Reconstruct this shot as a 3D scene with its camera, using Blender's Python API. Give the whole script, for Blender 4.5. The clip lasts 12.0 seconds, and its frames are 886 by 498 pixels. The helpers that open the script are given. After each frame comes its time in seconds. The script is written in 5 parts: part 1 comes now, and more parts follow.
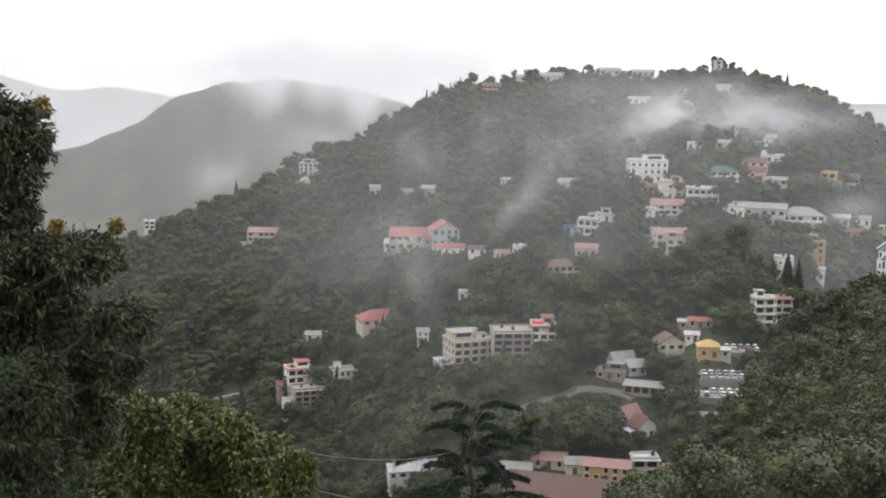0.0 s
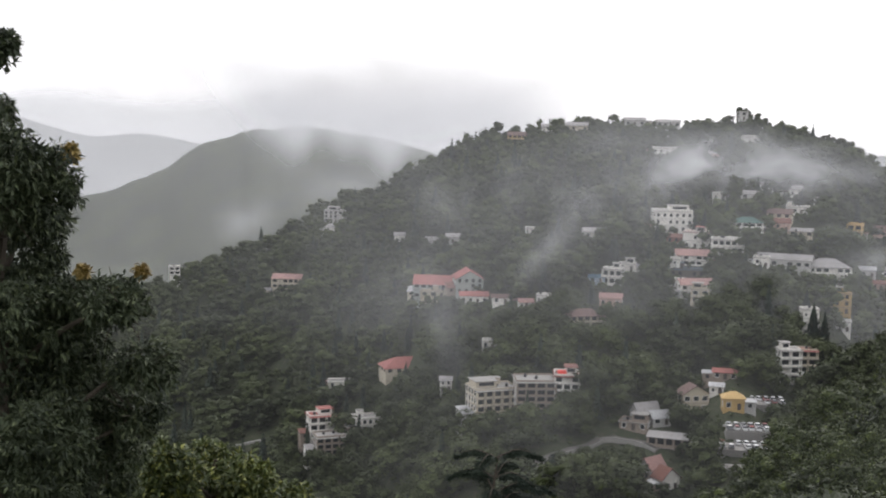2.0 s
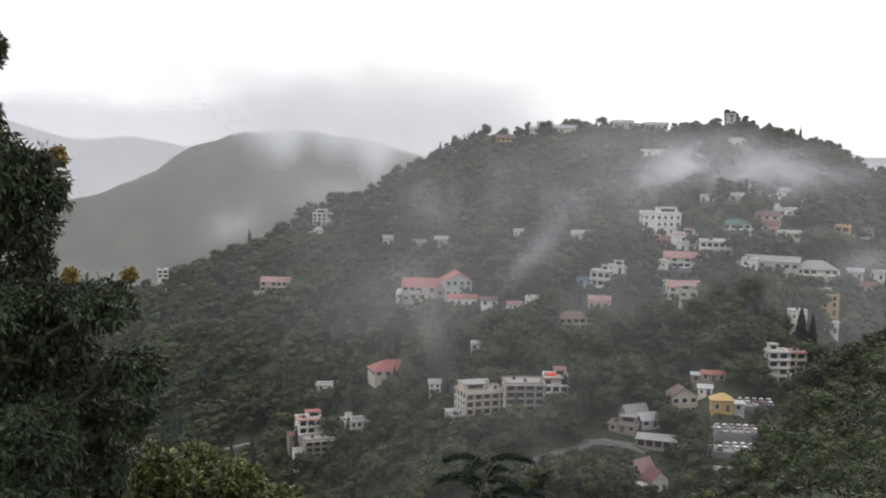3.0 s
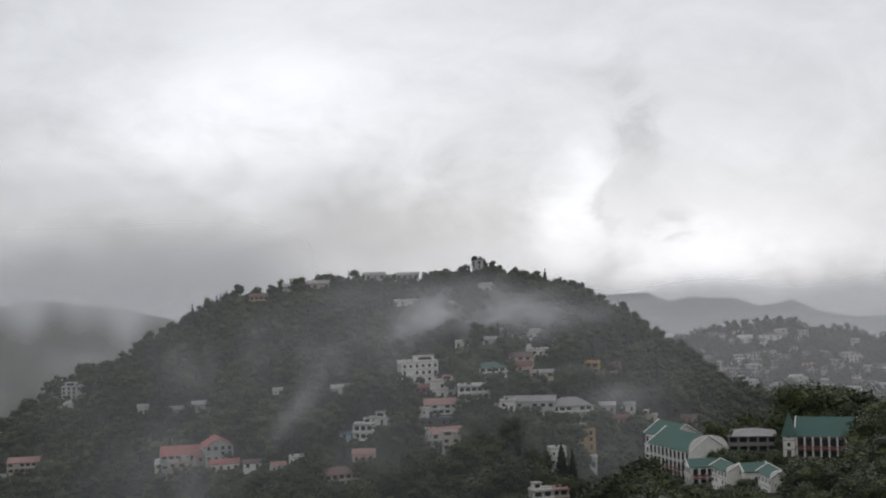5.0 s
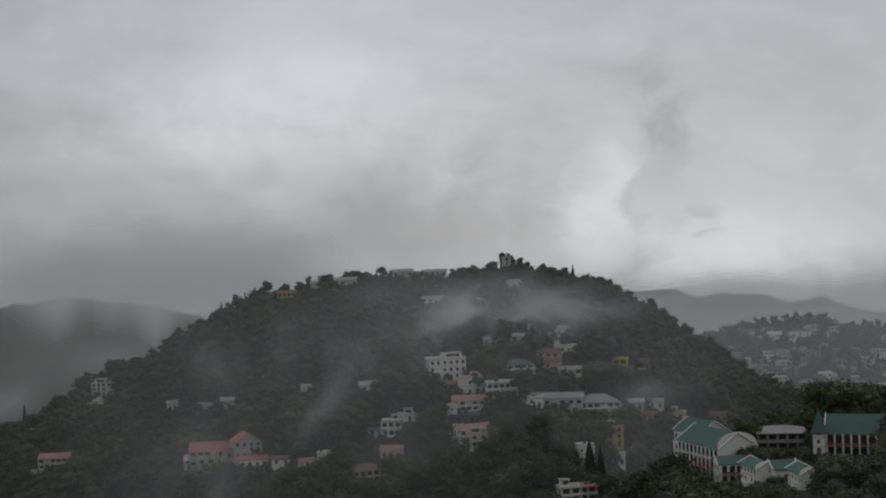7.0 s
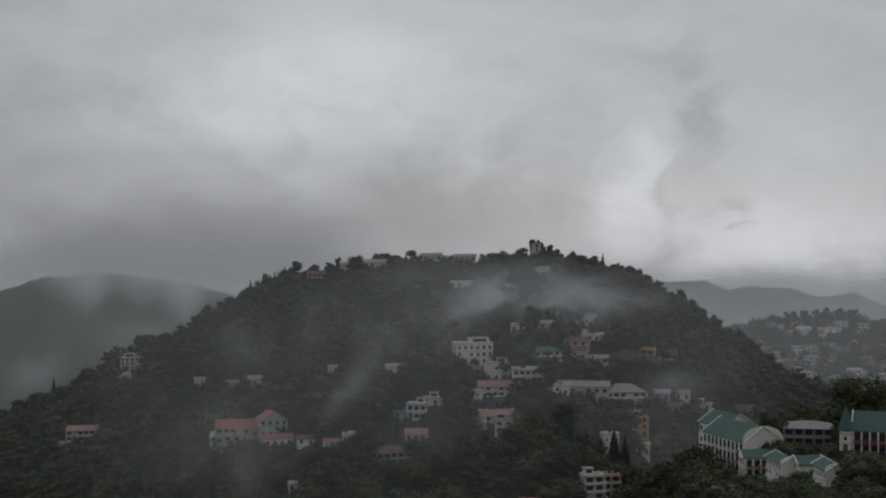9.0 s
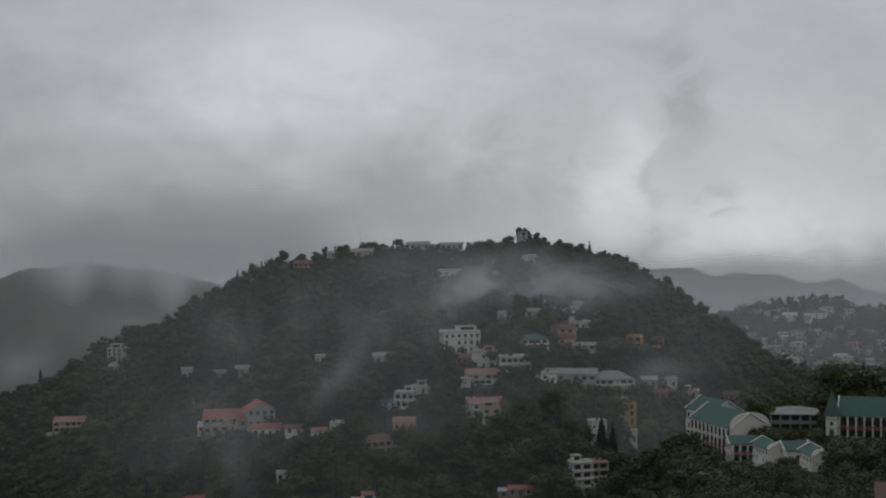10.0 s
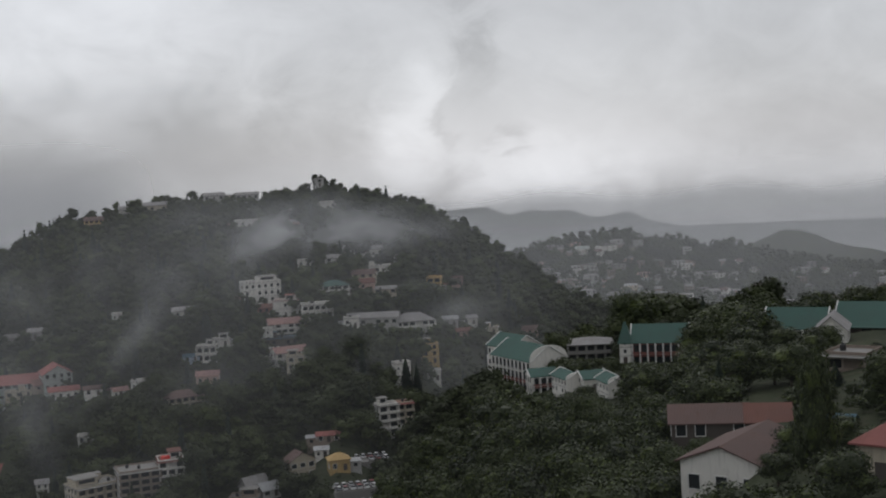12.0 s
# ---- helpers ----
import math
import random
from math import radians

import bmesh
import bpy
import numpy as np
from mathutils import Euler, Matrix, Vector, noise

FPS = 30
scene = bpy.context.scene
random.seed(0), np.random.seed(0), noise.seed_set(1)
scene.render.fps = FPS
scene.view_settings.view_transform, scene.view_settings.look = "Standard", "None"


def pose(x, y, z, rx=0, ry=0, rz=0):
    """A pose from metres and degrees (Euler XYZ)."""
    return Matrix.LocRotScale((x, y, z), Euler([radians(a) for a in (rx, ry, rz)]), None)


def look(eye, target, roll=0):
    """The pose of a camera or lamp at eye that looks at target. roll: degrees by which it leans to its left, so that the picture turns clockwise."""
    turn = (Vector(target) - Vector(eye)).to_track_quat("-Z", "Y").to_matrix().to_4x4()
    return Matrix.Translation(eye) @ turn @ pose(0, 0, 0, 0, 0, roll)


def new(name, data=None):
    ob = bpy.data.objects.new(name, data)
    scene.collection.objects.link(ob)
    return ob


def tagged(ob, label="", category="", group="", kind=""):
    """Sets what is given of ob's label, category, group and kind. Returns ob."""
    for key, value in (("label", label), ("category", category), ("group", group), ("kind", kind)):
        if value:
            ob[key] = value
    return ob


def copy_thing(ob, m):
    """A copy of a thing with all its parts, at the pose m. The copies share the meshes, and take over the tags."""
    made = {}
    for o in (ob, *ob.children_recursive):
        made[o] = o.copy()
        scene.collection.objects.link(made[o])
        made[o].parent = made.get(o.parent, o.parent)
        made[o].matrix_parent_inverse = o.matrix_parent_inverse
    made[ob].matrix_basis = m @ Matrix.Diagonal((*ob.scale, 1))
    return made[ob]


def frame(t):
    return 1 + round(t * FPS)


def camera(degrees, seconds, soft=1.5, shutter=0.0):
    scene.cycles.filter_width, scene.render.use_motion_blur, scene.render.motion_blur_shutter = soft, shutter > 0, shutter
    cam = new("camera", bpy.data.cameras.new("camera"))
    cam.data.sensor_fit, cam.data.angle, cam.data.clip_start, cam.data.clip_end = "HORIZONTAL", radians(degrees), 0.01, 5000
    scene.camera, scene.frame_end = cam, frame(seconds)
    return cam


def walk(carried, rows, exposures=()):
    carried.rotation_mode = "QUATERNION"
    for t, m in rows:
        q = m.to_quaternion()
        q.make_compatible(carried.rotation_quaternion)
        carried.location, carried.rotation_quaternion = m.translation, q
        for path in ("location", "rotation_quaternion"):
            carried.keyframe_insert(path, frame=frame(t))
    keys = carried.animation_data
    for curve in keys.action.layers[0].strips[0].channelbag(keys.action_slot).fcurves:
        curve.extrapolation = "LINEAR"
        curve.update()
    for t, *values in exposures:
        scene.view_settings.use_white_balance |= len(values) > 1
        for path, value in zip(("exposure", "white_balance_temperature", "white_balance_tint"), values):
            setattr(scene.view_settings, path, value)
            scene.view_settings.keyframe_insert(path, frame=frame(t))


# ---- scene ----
# The camera turns on one spot on a hillside balcony: seconds, yaw, pitch, roll.
cam = camera(37.34, 12.0, soft=2.0)
PATH = [(0.0, -0.00, -9.00, 0.70), (0.5, 0.29, -6.67, -0.61), (1.0, 0.60, -6.07, 0.25), (1.5, 0.79, -6.47, 0.87), (2.0, 1.09, -6.91, 1.11), (2.5, 1.26, -6.84, 1.13), (2.7, 1.24, -6.82, 1.23), (4.3, -7.49, -4.62, -2.12), (4.5, -8.55, -2.85, -2.14), (5.0, -10.11, -0.11, -2.08), (5.5, -9.94, 0.12, -1.92), (6.0, -9.57, -0.18, -1.88), (6.5, -9.58, 0.11, -2.44), (7.0, -8.90, -0.21, -2.17), (8.8, -7.55, -0.83, -0.83), (9.0, -7.57, -0.85, -0.55), (9.5, -7.64, -0.81, -0.31), (10.0, -8.14, -1.36, -0.89), (10.5, -10.73, -1.92, -2.36), (11.0, -12.31, -2.85, -2.35), (11.5, -14.94, -3.13, -2.83), (12.0, -16.87, -4.03, -3.12)]
EXPOSURES = [(0.0, 0.72, 6750, 13), (0.6, 0.58, 6700, 13), (2.7, 0.36, 6650, 13), (4.3, 0.3, 6600, 13), (4.8, -0.1, 6550, 12), (5.2, -1.0, 6550, 11), (7.0, -1.27, 6500, 10), (9.0, -1.38, 6450, 10), (10.5, -1.3, 6450, 10), (12.0, -1.0, 6500, 11)]
walk(cam, [(t, pose(0, 0, 0, 90 + p, 0, y) @ pose(0, 0, 0, 0, 0, r)) for t, y, p, r in PATH], EXPOSURES)

# ---- world: overcast sky, low cloud with a brighter gap ----
SUN_AZ, SUN_EL = 20.0, 40.0


def heading(az, el):
    a, e = radians(az), radians(el)
    return Vector((math.sin(a) * math.cos(e), math.cos(a) * math.cos(e), math.sin(e)))


class Nodes:
    """Short calls for a node tree."""

    def __init__(self, tree):
        self.t = tree
        tree.nodes.clear()

    def n(self, kind, **kw):
        node = self.t.nodes.new(kind)
        for k, v in kw.items():
            if k in node.inputs:
                self.put(node.inputs[k], v)
            else:
                setattr(node, k, v)
        return node

    def put(self, sock, v):
        if isinstance(v, bpy.types.NodeSocket):
            self.t.links.new(v, sock)
        else:
            sock.default_value = v

    def math(self, op, a, b=0.0, c=0.0, clamp=False):
        m = self.t.nodes.new("ShaderNodeMath")
        m.operation, m.use_clamp = op, clamp
        for s, v in zip(m.inputs, (a, b, c)):
            self.put(s, v)
        return m.outputs[0]

    def noise(self, vec, scale, detail=4.0, rough=0.55, dist=0.0):
        m = self.t.nodes.new("ShaderNodeTexNoise")
        for k, v in (("Vector", vec), ("Scale", scale), ("Detail", detail), ("Roughness", rough), ("Distortion", dist)):
            self.put(m.inputs[k], v)
        return m.outputs[0]

    def ramp(self, v, *stops):
        m = self.t.nodes.new("ShaderNodeValToRGB")
        e = m.color_ramp.elements
        while len(e) < len(stops):
            e.new(0.5)
        for el, (p, c) in zip(e, stops):
            el.position = p
            el.color = (c, c, c, 1) if isinstance(c, (int, float)) else (*c, 1)
        self.put(m.inputs[0], v)
        return m.outputs[0]

    def mix(self, f, a, b, blend="MIX"):
        m = self.t.nodes.new("ShaderNodeMix")
        m.data_type, m.blend_type = "RGBA", blend
        self.put(m.inputs[0], f)
        for s, v in ((m.inputs[6], a), (m.inputs[7], b)):
            self.put(s, (*v, 1) if isinstance(v, tuple) and len(v) == 3 else v)
        return m.outputs[2]

    def mapping(self, vec, scale=(1, 1, 1), loc=(0, 0, 0)):
        m = self.t.nodes.new("ShaderNodeMapping")
        self.put(m.inputs[0], vec)
        m.inputs["Scale"].default_value, m.inputs["Location"].default_value = scale, loc
        return m.outputs[0]


world = bpy.data.worlds.new("overcast_sky")
scene.world = world
world.use_nodes = True
w = Nodes(world.node_tree)
direction = w.n("ShaderNodeTexCoord").outputs["Generated"]
sky = w.n("ShaderNodeTexSky", sky_type="NISHITA", sun_disc=False, sun_elevation=radians(SUN_EL), sun_rotation=radians(SUN_AZ))
ray = w.n("ShaderNodeSeparateXYZ")
w.put(ray.inputs[0], direction)
stretch = w.mapping(direction, (1, 1, 1.6))
big = w.noise(stretch, 5.0, 5, 0.55, 0.6)
small = w.noise(stretch, 17.0, 7, 0.62, 0.7)
clouds = w.math("ADD", w.math("MULTIPLY", big, 0.7), w.math("MULTIPLY", small, 0.3))
curl = w.noise(w.mapping(direction, (1, 1, 1.3), (3, 1, 7)), 13.0, 6, 0.6, 0.4)
azimuth = w.math("ADD", w.math("MULTIPLY", w.math("ARCTAN2", ray.outputs[0], ray.outputs[1]), 57.296), w.math("MULTIPLY", w.math("SUBTRACT", curl, 0.5), 7.0))
height = w.math("ADD", w.math("MULTIPLY", w.math("ARCSINE", ray.outputs[2]), 57.296), w.math("MULTIPLY", w.math("SUBTRACT", small, 0.5), 4.5))


def lobe(az, el, wide, high):
    """A soft patch of thinner or thicker cloud about one heading, in degrees."""
    a = w.math("DIVIDE", w.math("SUBTRACT", azimuth, az), wide)
    b = w.math("DIVIDE", w.math("SUBTRACT", height, el), high)
    return w.math("EXPONENT", w.math("MULTIPLY", w.math("ADD", w.math("MULTIPLY", a, a), w.math("MULTIPLY", b, b)), -1.0))


value = w.math("ADD", w.math("MULTIPLY", w.math("SUBTRACT", clouds, 0.5), 0.5), 0.55)
for az, el, wide, high, amount in ((1.5, 6.5, 6, 4, 0.15), (8, 9, 10, 5, 0.06), (15.6, 2.0, 1.7, 2.4, 0.2), (20.5, -0.6, 6, 1.7, 0.19), (22, 2.5, 8, 4, 0.07), (6, 1.0, 6, 2.0, -0.12),
                                   (-7, -1.5, 8, 2.8, -0.19), (18.6, 4.6, 1.2, 1.6, -0.15), (17.3, 1.3, 0.5, 1.2, -0.09), (19.8, 0.6, 0.9, 0.45, -0.12), (29, -2.8, 10, 1.1, -0.1), (-14, 8, 8, 8, -0.07)):
    value = w.math("ADD", value, w.math("MULTIPLY", lobe(az, el, wide, high), amount))
value = w.math("MAXIMUM", value, 0.12)
grey = w.mix(value, (0.0, 0.0, 0.0), (0.955, 0.985, 1.03))
grey = w.mix(0.96, w.mix(1.0, sky.outputs[0], (0.1, 0.1, 0.1), "MULTIPLY"), grey)
bg = w.n("ShaderNodeBackground", Color=grey, Strength=2.0)
w.t.links.new(bg.outputs[0], w.n("ShaderNodeOutputWorld").inputs[0])

sun = new("sun", bpy.data.lights.new("sun", "SUN"))
sun.data.energy, sun.data.angle, sun.data.color = 0.7, radians(25), (1.0, 0.97, 0.93)
sun.matrix_world = look(heading(SUN_AZ, SUN_EL) * 100, (0, 0, 0))

# ---- lay of the land: azimuth in degrees to the right of ahead, range in metres from the balcony ----
# terrain begin


def waves(x, y, seed, size, octaves=4):
    """Smooth rolling noise, about -1 to 1."""
    out, amp, f = 0.0, 0.5, 1.0 / size
    for i in range(octaves):
        p = seed * 12.9898 + i * 4.137
        ca, sa = math.cos(p), math.sin(p)
        u, v = (x * ca - y * sa) * f, (x * sa + y * ca) * f
        out = out + amp * (np.sin(u * 6.283 + p + 1.3 * np.sin(v * 4.1 + p)) * np.sin(v * 5.7 + 2 * p + 1.1 * np.sin(u * 3.7)))
        amp, f = amp * 0.5, f * 1.93
    return out


def crest(a, r, at, e_at, front, back, azs, jag=0.0):
    """A ridge across the view: its skyline by elevation angle over azimuth, its slopes in front and behind."""
    zc = at * np.tan(np.radians(np.interp(a, azs, e_at)))
    d = r - at
    return zc - np.where(d < 0, -front * d, back * d) + jag * waves(a * 9, r * 0.02, at * 0.01, 30, 5)


def ground(x, y):
    x, y = np.asarray(x, float), np.asarray(y, float)
    r = np.hypot(x, y) + 1e-6
    a = np.degrees(np.arctan2(x, y))
    # the camera's own hillside and its spur to the right
    k = np.interp(a, [-180, -100, -60, -20, 8, 13, 20, 30, 40, 70, 120, 180], [-0.3, 0.0, 0.38, 0.4, 0.4, 0.38, 0.36, 0.36, 0.34, 0.1, -0.2, -0.3])
    level = np.interp(a, [-60, 7, 10, 13, 17, 20, 23, 26, 30, 35, 50, 90], [-190, -145, -120, -88, -66, -53, -46.7, -46, -36.5, -33, -28, -20])
    near = np.maximum(-1.7 - k * r, level - 0.085 * (r - 150)) - 0.42 * np.maximum(r - np.interp(a, [12, 17], [335, 465]), 0)
    # the main hill opposite
    skyline = np.interp(a, [-30, -16, -13.4, -11.2, -8.5, -6.6, -4.4, -2.7, -1.0, 1.1, 3.6, 6.6, 9.8, 11.0, 11.6, 12.4, 13.5, 15.2, 16.2, 17.3, 18.3, 19.3, 20.7, 22.1, 24.3, 27, 30, 40],
                        [-10.7, -9.7, -8.5, -7.4, -6.7, -5.1, -4.55, -3.75, -2.7, -2.0, -1.45, -1.25, -1.45, -1.2, -1.05, -1.15, -1.45, -1.7, -2.15, -2.95, -3.5, -4.25, -5.1, -6.2, -7.1, -7.8, -8.6, -13])
    zc = 900 * np.tan(np.radians(skyline))
    hill = zc - np.where(r < 900, 0.19 * (900 - r), 0.45 * (r - 900))
    hill = hill - 3.0 * np.exp(-((r - 900) / 40) ** 2) + 5 * waves(x, y, 3, 160, 3) * np.clip((900 - r) / 100, 0.1, 1)
    # the town hill, the dark hill, the ranges behind
    town = crest(a, r, 1500, [-20, -12, -5.2, -4.7, -4.3, -3.95, -3.85, -3.8, -4.2, -4.2, -4.3, -4.6, -4.5, -4.75, -5.3, -5.7, -7, -9], 0.16, 0.4,
                 [8, 14, 17, 19.2, 21, 22.2, 23.5, 24.9, 25.7, 26.6, 27.4, 28, 29.2, 30.2, 33, 36, 45, 60], 1.5)
    dark = crest(a, r, 2100, [-16, -8.0, -6.0, -4.45, -4.15, -3.75, -3.87, -4.35, -4.65, -4.9, -6, -9], 0.3, 0.4, [22, 26, 28.5, 30.15, 30.6, 31.5, 32.3, 33.4, 34.5, 35.6, 45, 70], 3)
    left = crest(a, r, 2000, [-9, -7, -5.2, -4.65, -4.4, -3.9, -3.4, -2.45, -2.0, -1.66, -1.5, -1.9, -3, -5, -7, -9], 0.3, 0.4, [-60, -25, -18, -16.6, -15.5, -14.3, -13.1, -11.7, -10.7, -9.3, -7, -4, 0, 6, 12, 20], 4)
    back = crest(a, r, 3500, [-1.5, -0.9, -1.33, -1.78, -2.16, -1.97, -2.26, -2.6, -3.2, -2.3, -2.28, -2.6, -2.45, -2.57, -2.95, -2.69, -3.18, -3.6, -3.7, -3.5, -3.6, -3.95, -4.6, -3.8, -3.2], 0.3, 0.3,
                 [-70, -26, -19, -17.7, -16.4, -13.8, -12.4, -10, 0, 16.5, 18.8, 19.8, 21, 22.5, 23.7, 25, 25.9, 28, 30.4, 31.8, 33.4, 34.3, 35.6, 40, 80], 6)
    floor = -195 - 0.02 * r
    z = np.maximum.reduce([hill, town, dark, left, back, floor])
    h = 12.0
    d = np.clip((near - z) / h, -1, 1)
    return np.where(d >= 1, near, np.where(d <= -1, z, 0.5 * (near + z) + 0.25 * h * (1 + d * d) * 1.0 - 0.0)) + 0.8 * waves(x, y, 7, 30, 3) * np.clip(r / 60, 0, 1)


def polar(az, r):
    return r * math.sin(math.radians(az)), r * math.cos(math.radians(az))


# terrain end


def material(name, build, rough=0.8, metal=0.0, bump=None, spec=0.5):
    m = bpy.data.materials.new(name)
    m.use_nodes = True
    k = Nodes(m.node_tree)
    b = k.n("ShaderNodeBsdfPrincipled", Roughness=rough, Metallic=metal)
    b.inputs["Specular IOR Level"].default_value = spec
    k.pos = k.n("ShaderNodeNewGeometry").outputs["Position"]
    k.obj = k.n("ShaderNodeTexCoord").outputs["Object"]
    out = build(k)
    col, height = out if isinstance(out, tuple) and len(out) == 2 and not isinstance(out[0], float) else (out, None)
    k.put(b.inputs["Base Color"], (*col, 1) if isinstance(col, tuple) else col)
    if height is not None:
        bp = k.n("ShaderNodeBump", Strength=0.6, Distance=bump or 0.05)
        k.put(bp.inputs["Height"], height)
        k.put(b.inputs["Normal"], bp.outputs[0])
    k.t.links.new(b.outputs[0], k.n("ShaderNodeOutputMaterial").inputs[0])
    return m


def ground_look(k):
    n1, n2 = k.noise(k.pos, 0.02, 5, 0.6), k.noise(k.pos, 0.35, 4, 0.65)
    c = k.mix(k.ramp(n1, (0.35, 0.0), (0.65, 1.0)), (0.027, 0.034, 0.021), (0.05, 0.059, 0.032))
    c = k.mix(k.ramp(n2, (0.5, 0.0), (0.75, 1.0)), c, (0.07, 0.065, 0.045))
    return c, n2


M_GROUND = material("scrub_ground", ground_look, 0.95, bump=0.8, spec=0.1)


def mesh_from(name, verts, faces, mats, smooth=False):
    me = bpy.data.meshes.new(name)
    verts, faces = np.asarray(verts, np.float32), np.asarray(faces, np.int32)
    me.vertices.add(len(verts))
    me.vertices.foreach_set("co", verts.ravel())
    n = faces.shape[1]
    me.loops.add(faces.size)
    me.loops.foreach_set("vertex_index", faces.ravel())
    me.polygons.add(len(faces))
    me.polygons.foreach_set("loop_start", np.arange(0, faces.size, n, dtype=np.int32))
    me.polygons.foreach_set("use_smooth", np.full(len(faces), smooth))
    me.update(calc_edges=True)
    for m in mats:
        me.materials.append(m)
    return me


# the ground: one sheet out to the horizon
az_row = np.concatenate([np.arange(-180, -26, 4.0), np.arange(-26, 42, 0.22), np.arange(42, 180, 4.0)])
r_row = np.concatenate([[0.01, 0.8, 3], np.geomspace(6, 4700, 300)])
A, R = np.meshgrid(np.radians(az_row), r_row)
X, Y = R * np.sin(A), R * np.cos(A)
Z = ground(X, Y)
na, nr = len(az_row), len(r_row)
i, j = np.meshgrid(np.arange(nr - 1), np.arange(na), indexing="ij")
j2 = (j + 1) % na
quads = np.stack([i * na + j, (i + 1) * na + j, (i + 1) * na + j2, i * na + j2], -1).reshape(-1, 4)
tagged(new("ground", mesh_from("ground", np.stack([X, Y, Z], -1).reshape(-1, 3), quads[:, ::-1], [M_GROUND], True)),
       "scrub and grass covered hillsides and valley with distant ridges", "ground", kind="structure")

# ---- materials ----


def plaster(base, dirt=(0.16, 0.14, 0.11)):
    def look_(k):
        n1, n2 = k.noise(k.obj, 0.5, 5, 0.6), k.noise(k.mapping(k.obj, (2.5, 2.5, 0.35)), 1.2, 5, 0.65)
        rnd = k.n("ShaderNodeObjectInfo").outputs["Random"]
        c = k.mix(k.ramp(n1, (0.4, 0.0), (0.75, 0.5)), base, tuple(v * 0.72 for v in base))
        c = k.mix(k.ramp(n2, (0.5, 0.0), (0.82, 0.6)), c, dirt)
        c = k.mix(k.math("MULTIPLY", rnd, 0.25), c, tuple(v * 0.75 for v in base))
        return c, n1
    return look_


def sheet_metal(base, rust=(0.12, 0.06, 0.035)):
    def look_(k):
        wave = k.n("ShaderNodeTexWave", wave_type="BANDS", bands_direction="X")
        k.put(wave.inputs["Vector"], k.obj)
        wave.inputs["Scale"].default_value = 1.6
        n1, n2 = k.noise(k.obj, 0.25, 5, 0.6), k.noise(k.mapping(k.obj, (3, 0.4, 0.4)), 1.0, 5, 0.65)
        c = k.mix(k.ramp(n1, (0.35, 0.0), (0.75, 0.7)), base, tuple(v * 0.6 + 0.03 for v in base))
        c = k.mix(k.ramp(n2, (0.55, 0.0), (0.8, 0.7)), c, rust)
        return c, wave.outputs["Color"]
    return look_


M_WHITE = material("white_plaster", plaster((0.8, 0.775, 0.72)), 0.85, bump=0.03)
M_CREAM = material("cream_plaster", plaster((0.52, 0.46, 0.36)), 0.85, bump=0.03)
M_YELLOW = material("yellow_plaster", plaster((0.5, 0.34, 0.14)), 0.85, bump=0.03)
M_PINK = material("pink_plaster", plaster((0.55, 0.38, 0.32)), 0.85, bump=0.03)
M_MINT = material("pale_green_plaster", plaster((0.42, 0.46, 0.43)), 0.85, bump=0.03)
M_BLUEW = material("pale_blue_plaster", plaster((0.42, 0.5, 0.6)), 0.85, bump=0.03)
M_GREYW = material("grey_plaster", plaster((0.46, 0.45, 0.43)), 0.9, bump=0.03)
M_RAW = material("raw_brown_concrete", plaster((0.27, 0.22, 0.18)), 0.95, bump=0.04)
M_DARK = material("dark_timber_wall", plaster((0.1, 0.085, 0.075), (0.05, 0.045, 0.04)), 0.9, bump=0.03)
M_BRICK = material("red_painted_brick", plaster((0.24, 0.09, 0.075)), 0.9, bump=0.03)
M_CONC = material("stained_concrete", plaster((0.26, 0.25, 0.235), (0.09, 0.085, 0.075)), 0.9, bump=0.03)
M_RED = material("faded_red_tin", sheet_metal((0.32, 0.125, 0.11)), 0.85, bump=0.05, spec=0.2)
M_RUST = material("rust_red_tin", sheet_metal((0.18, 0.085, 0.068)), 0.85, bump=0.05, spec=0.2)
M_BROWN = material("brown_tin", sheet_metal((0.15, 0.1, 0.09)), 0.85, bump=0.05, spec=0.2)
M_PINKM = material("faded_pink_tin", sheet_metal((0.33, 0.2, 0.18)), 0.85, bump=0.05, spec=0.2)
M_GREEN = material("green_tin", sheet_metal((0.07, 0.135, 0.115), (0.09, 0.11, 0.1)), 0.85, bump=0.05, spec=0.2)
M_GREYM = material("grey_tin", sheet_metal((0.3, 0.29, 0.285)), 0.85, bump=0.05, spec=0.2)
M_ZINC = material("pale_zinc", sheet_metal((0.38, 0.385, 0.39)), 0.6, 0.2, bump=0.05)
M_BLUEM = material("blue_tin", sheet_metal((0.09, 0.17, 0.22)), 0.85, bump=0.05, spec=0.2)
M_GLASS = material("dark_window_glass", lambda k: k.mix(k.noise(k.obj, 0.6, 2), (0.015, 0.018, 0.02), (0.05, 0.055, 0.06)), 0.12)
M_FRAME = material("white_paint", lambda k: k.mix(k.noise(k.obj, 3, 4), (0.6, 0.59, 0.56), (0.75, 0.74, 0.71)), 0.6)
M_TANK = material("black_plastic", lambda k: k.mix(k.noise(k.obj, 2, 3), (0.015, 0.015, 0.016), (0.03, 0.03, 0.032)), 0.5)
M_BARK = material("dark_bark", lambda k: (k.mix(k.noise(k.mapping(k.obj, (6, 6, 1)), 3, 6, 0.7), (0.03, 0.024, 0.018), (0.1, 0.08, 0.06)),
                                          k.noise(k.mapping(k.obj, (6, 6, 1)), 3, 6, 0.7)), 0.95, bump=0.05)
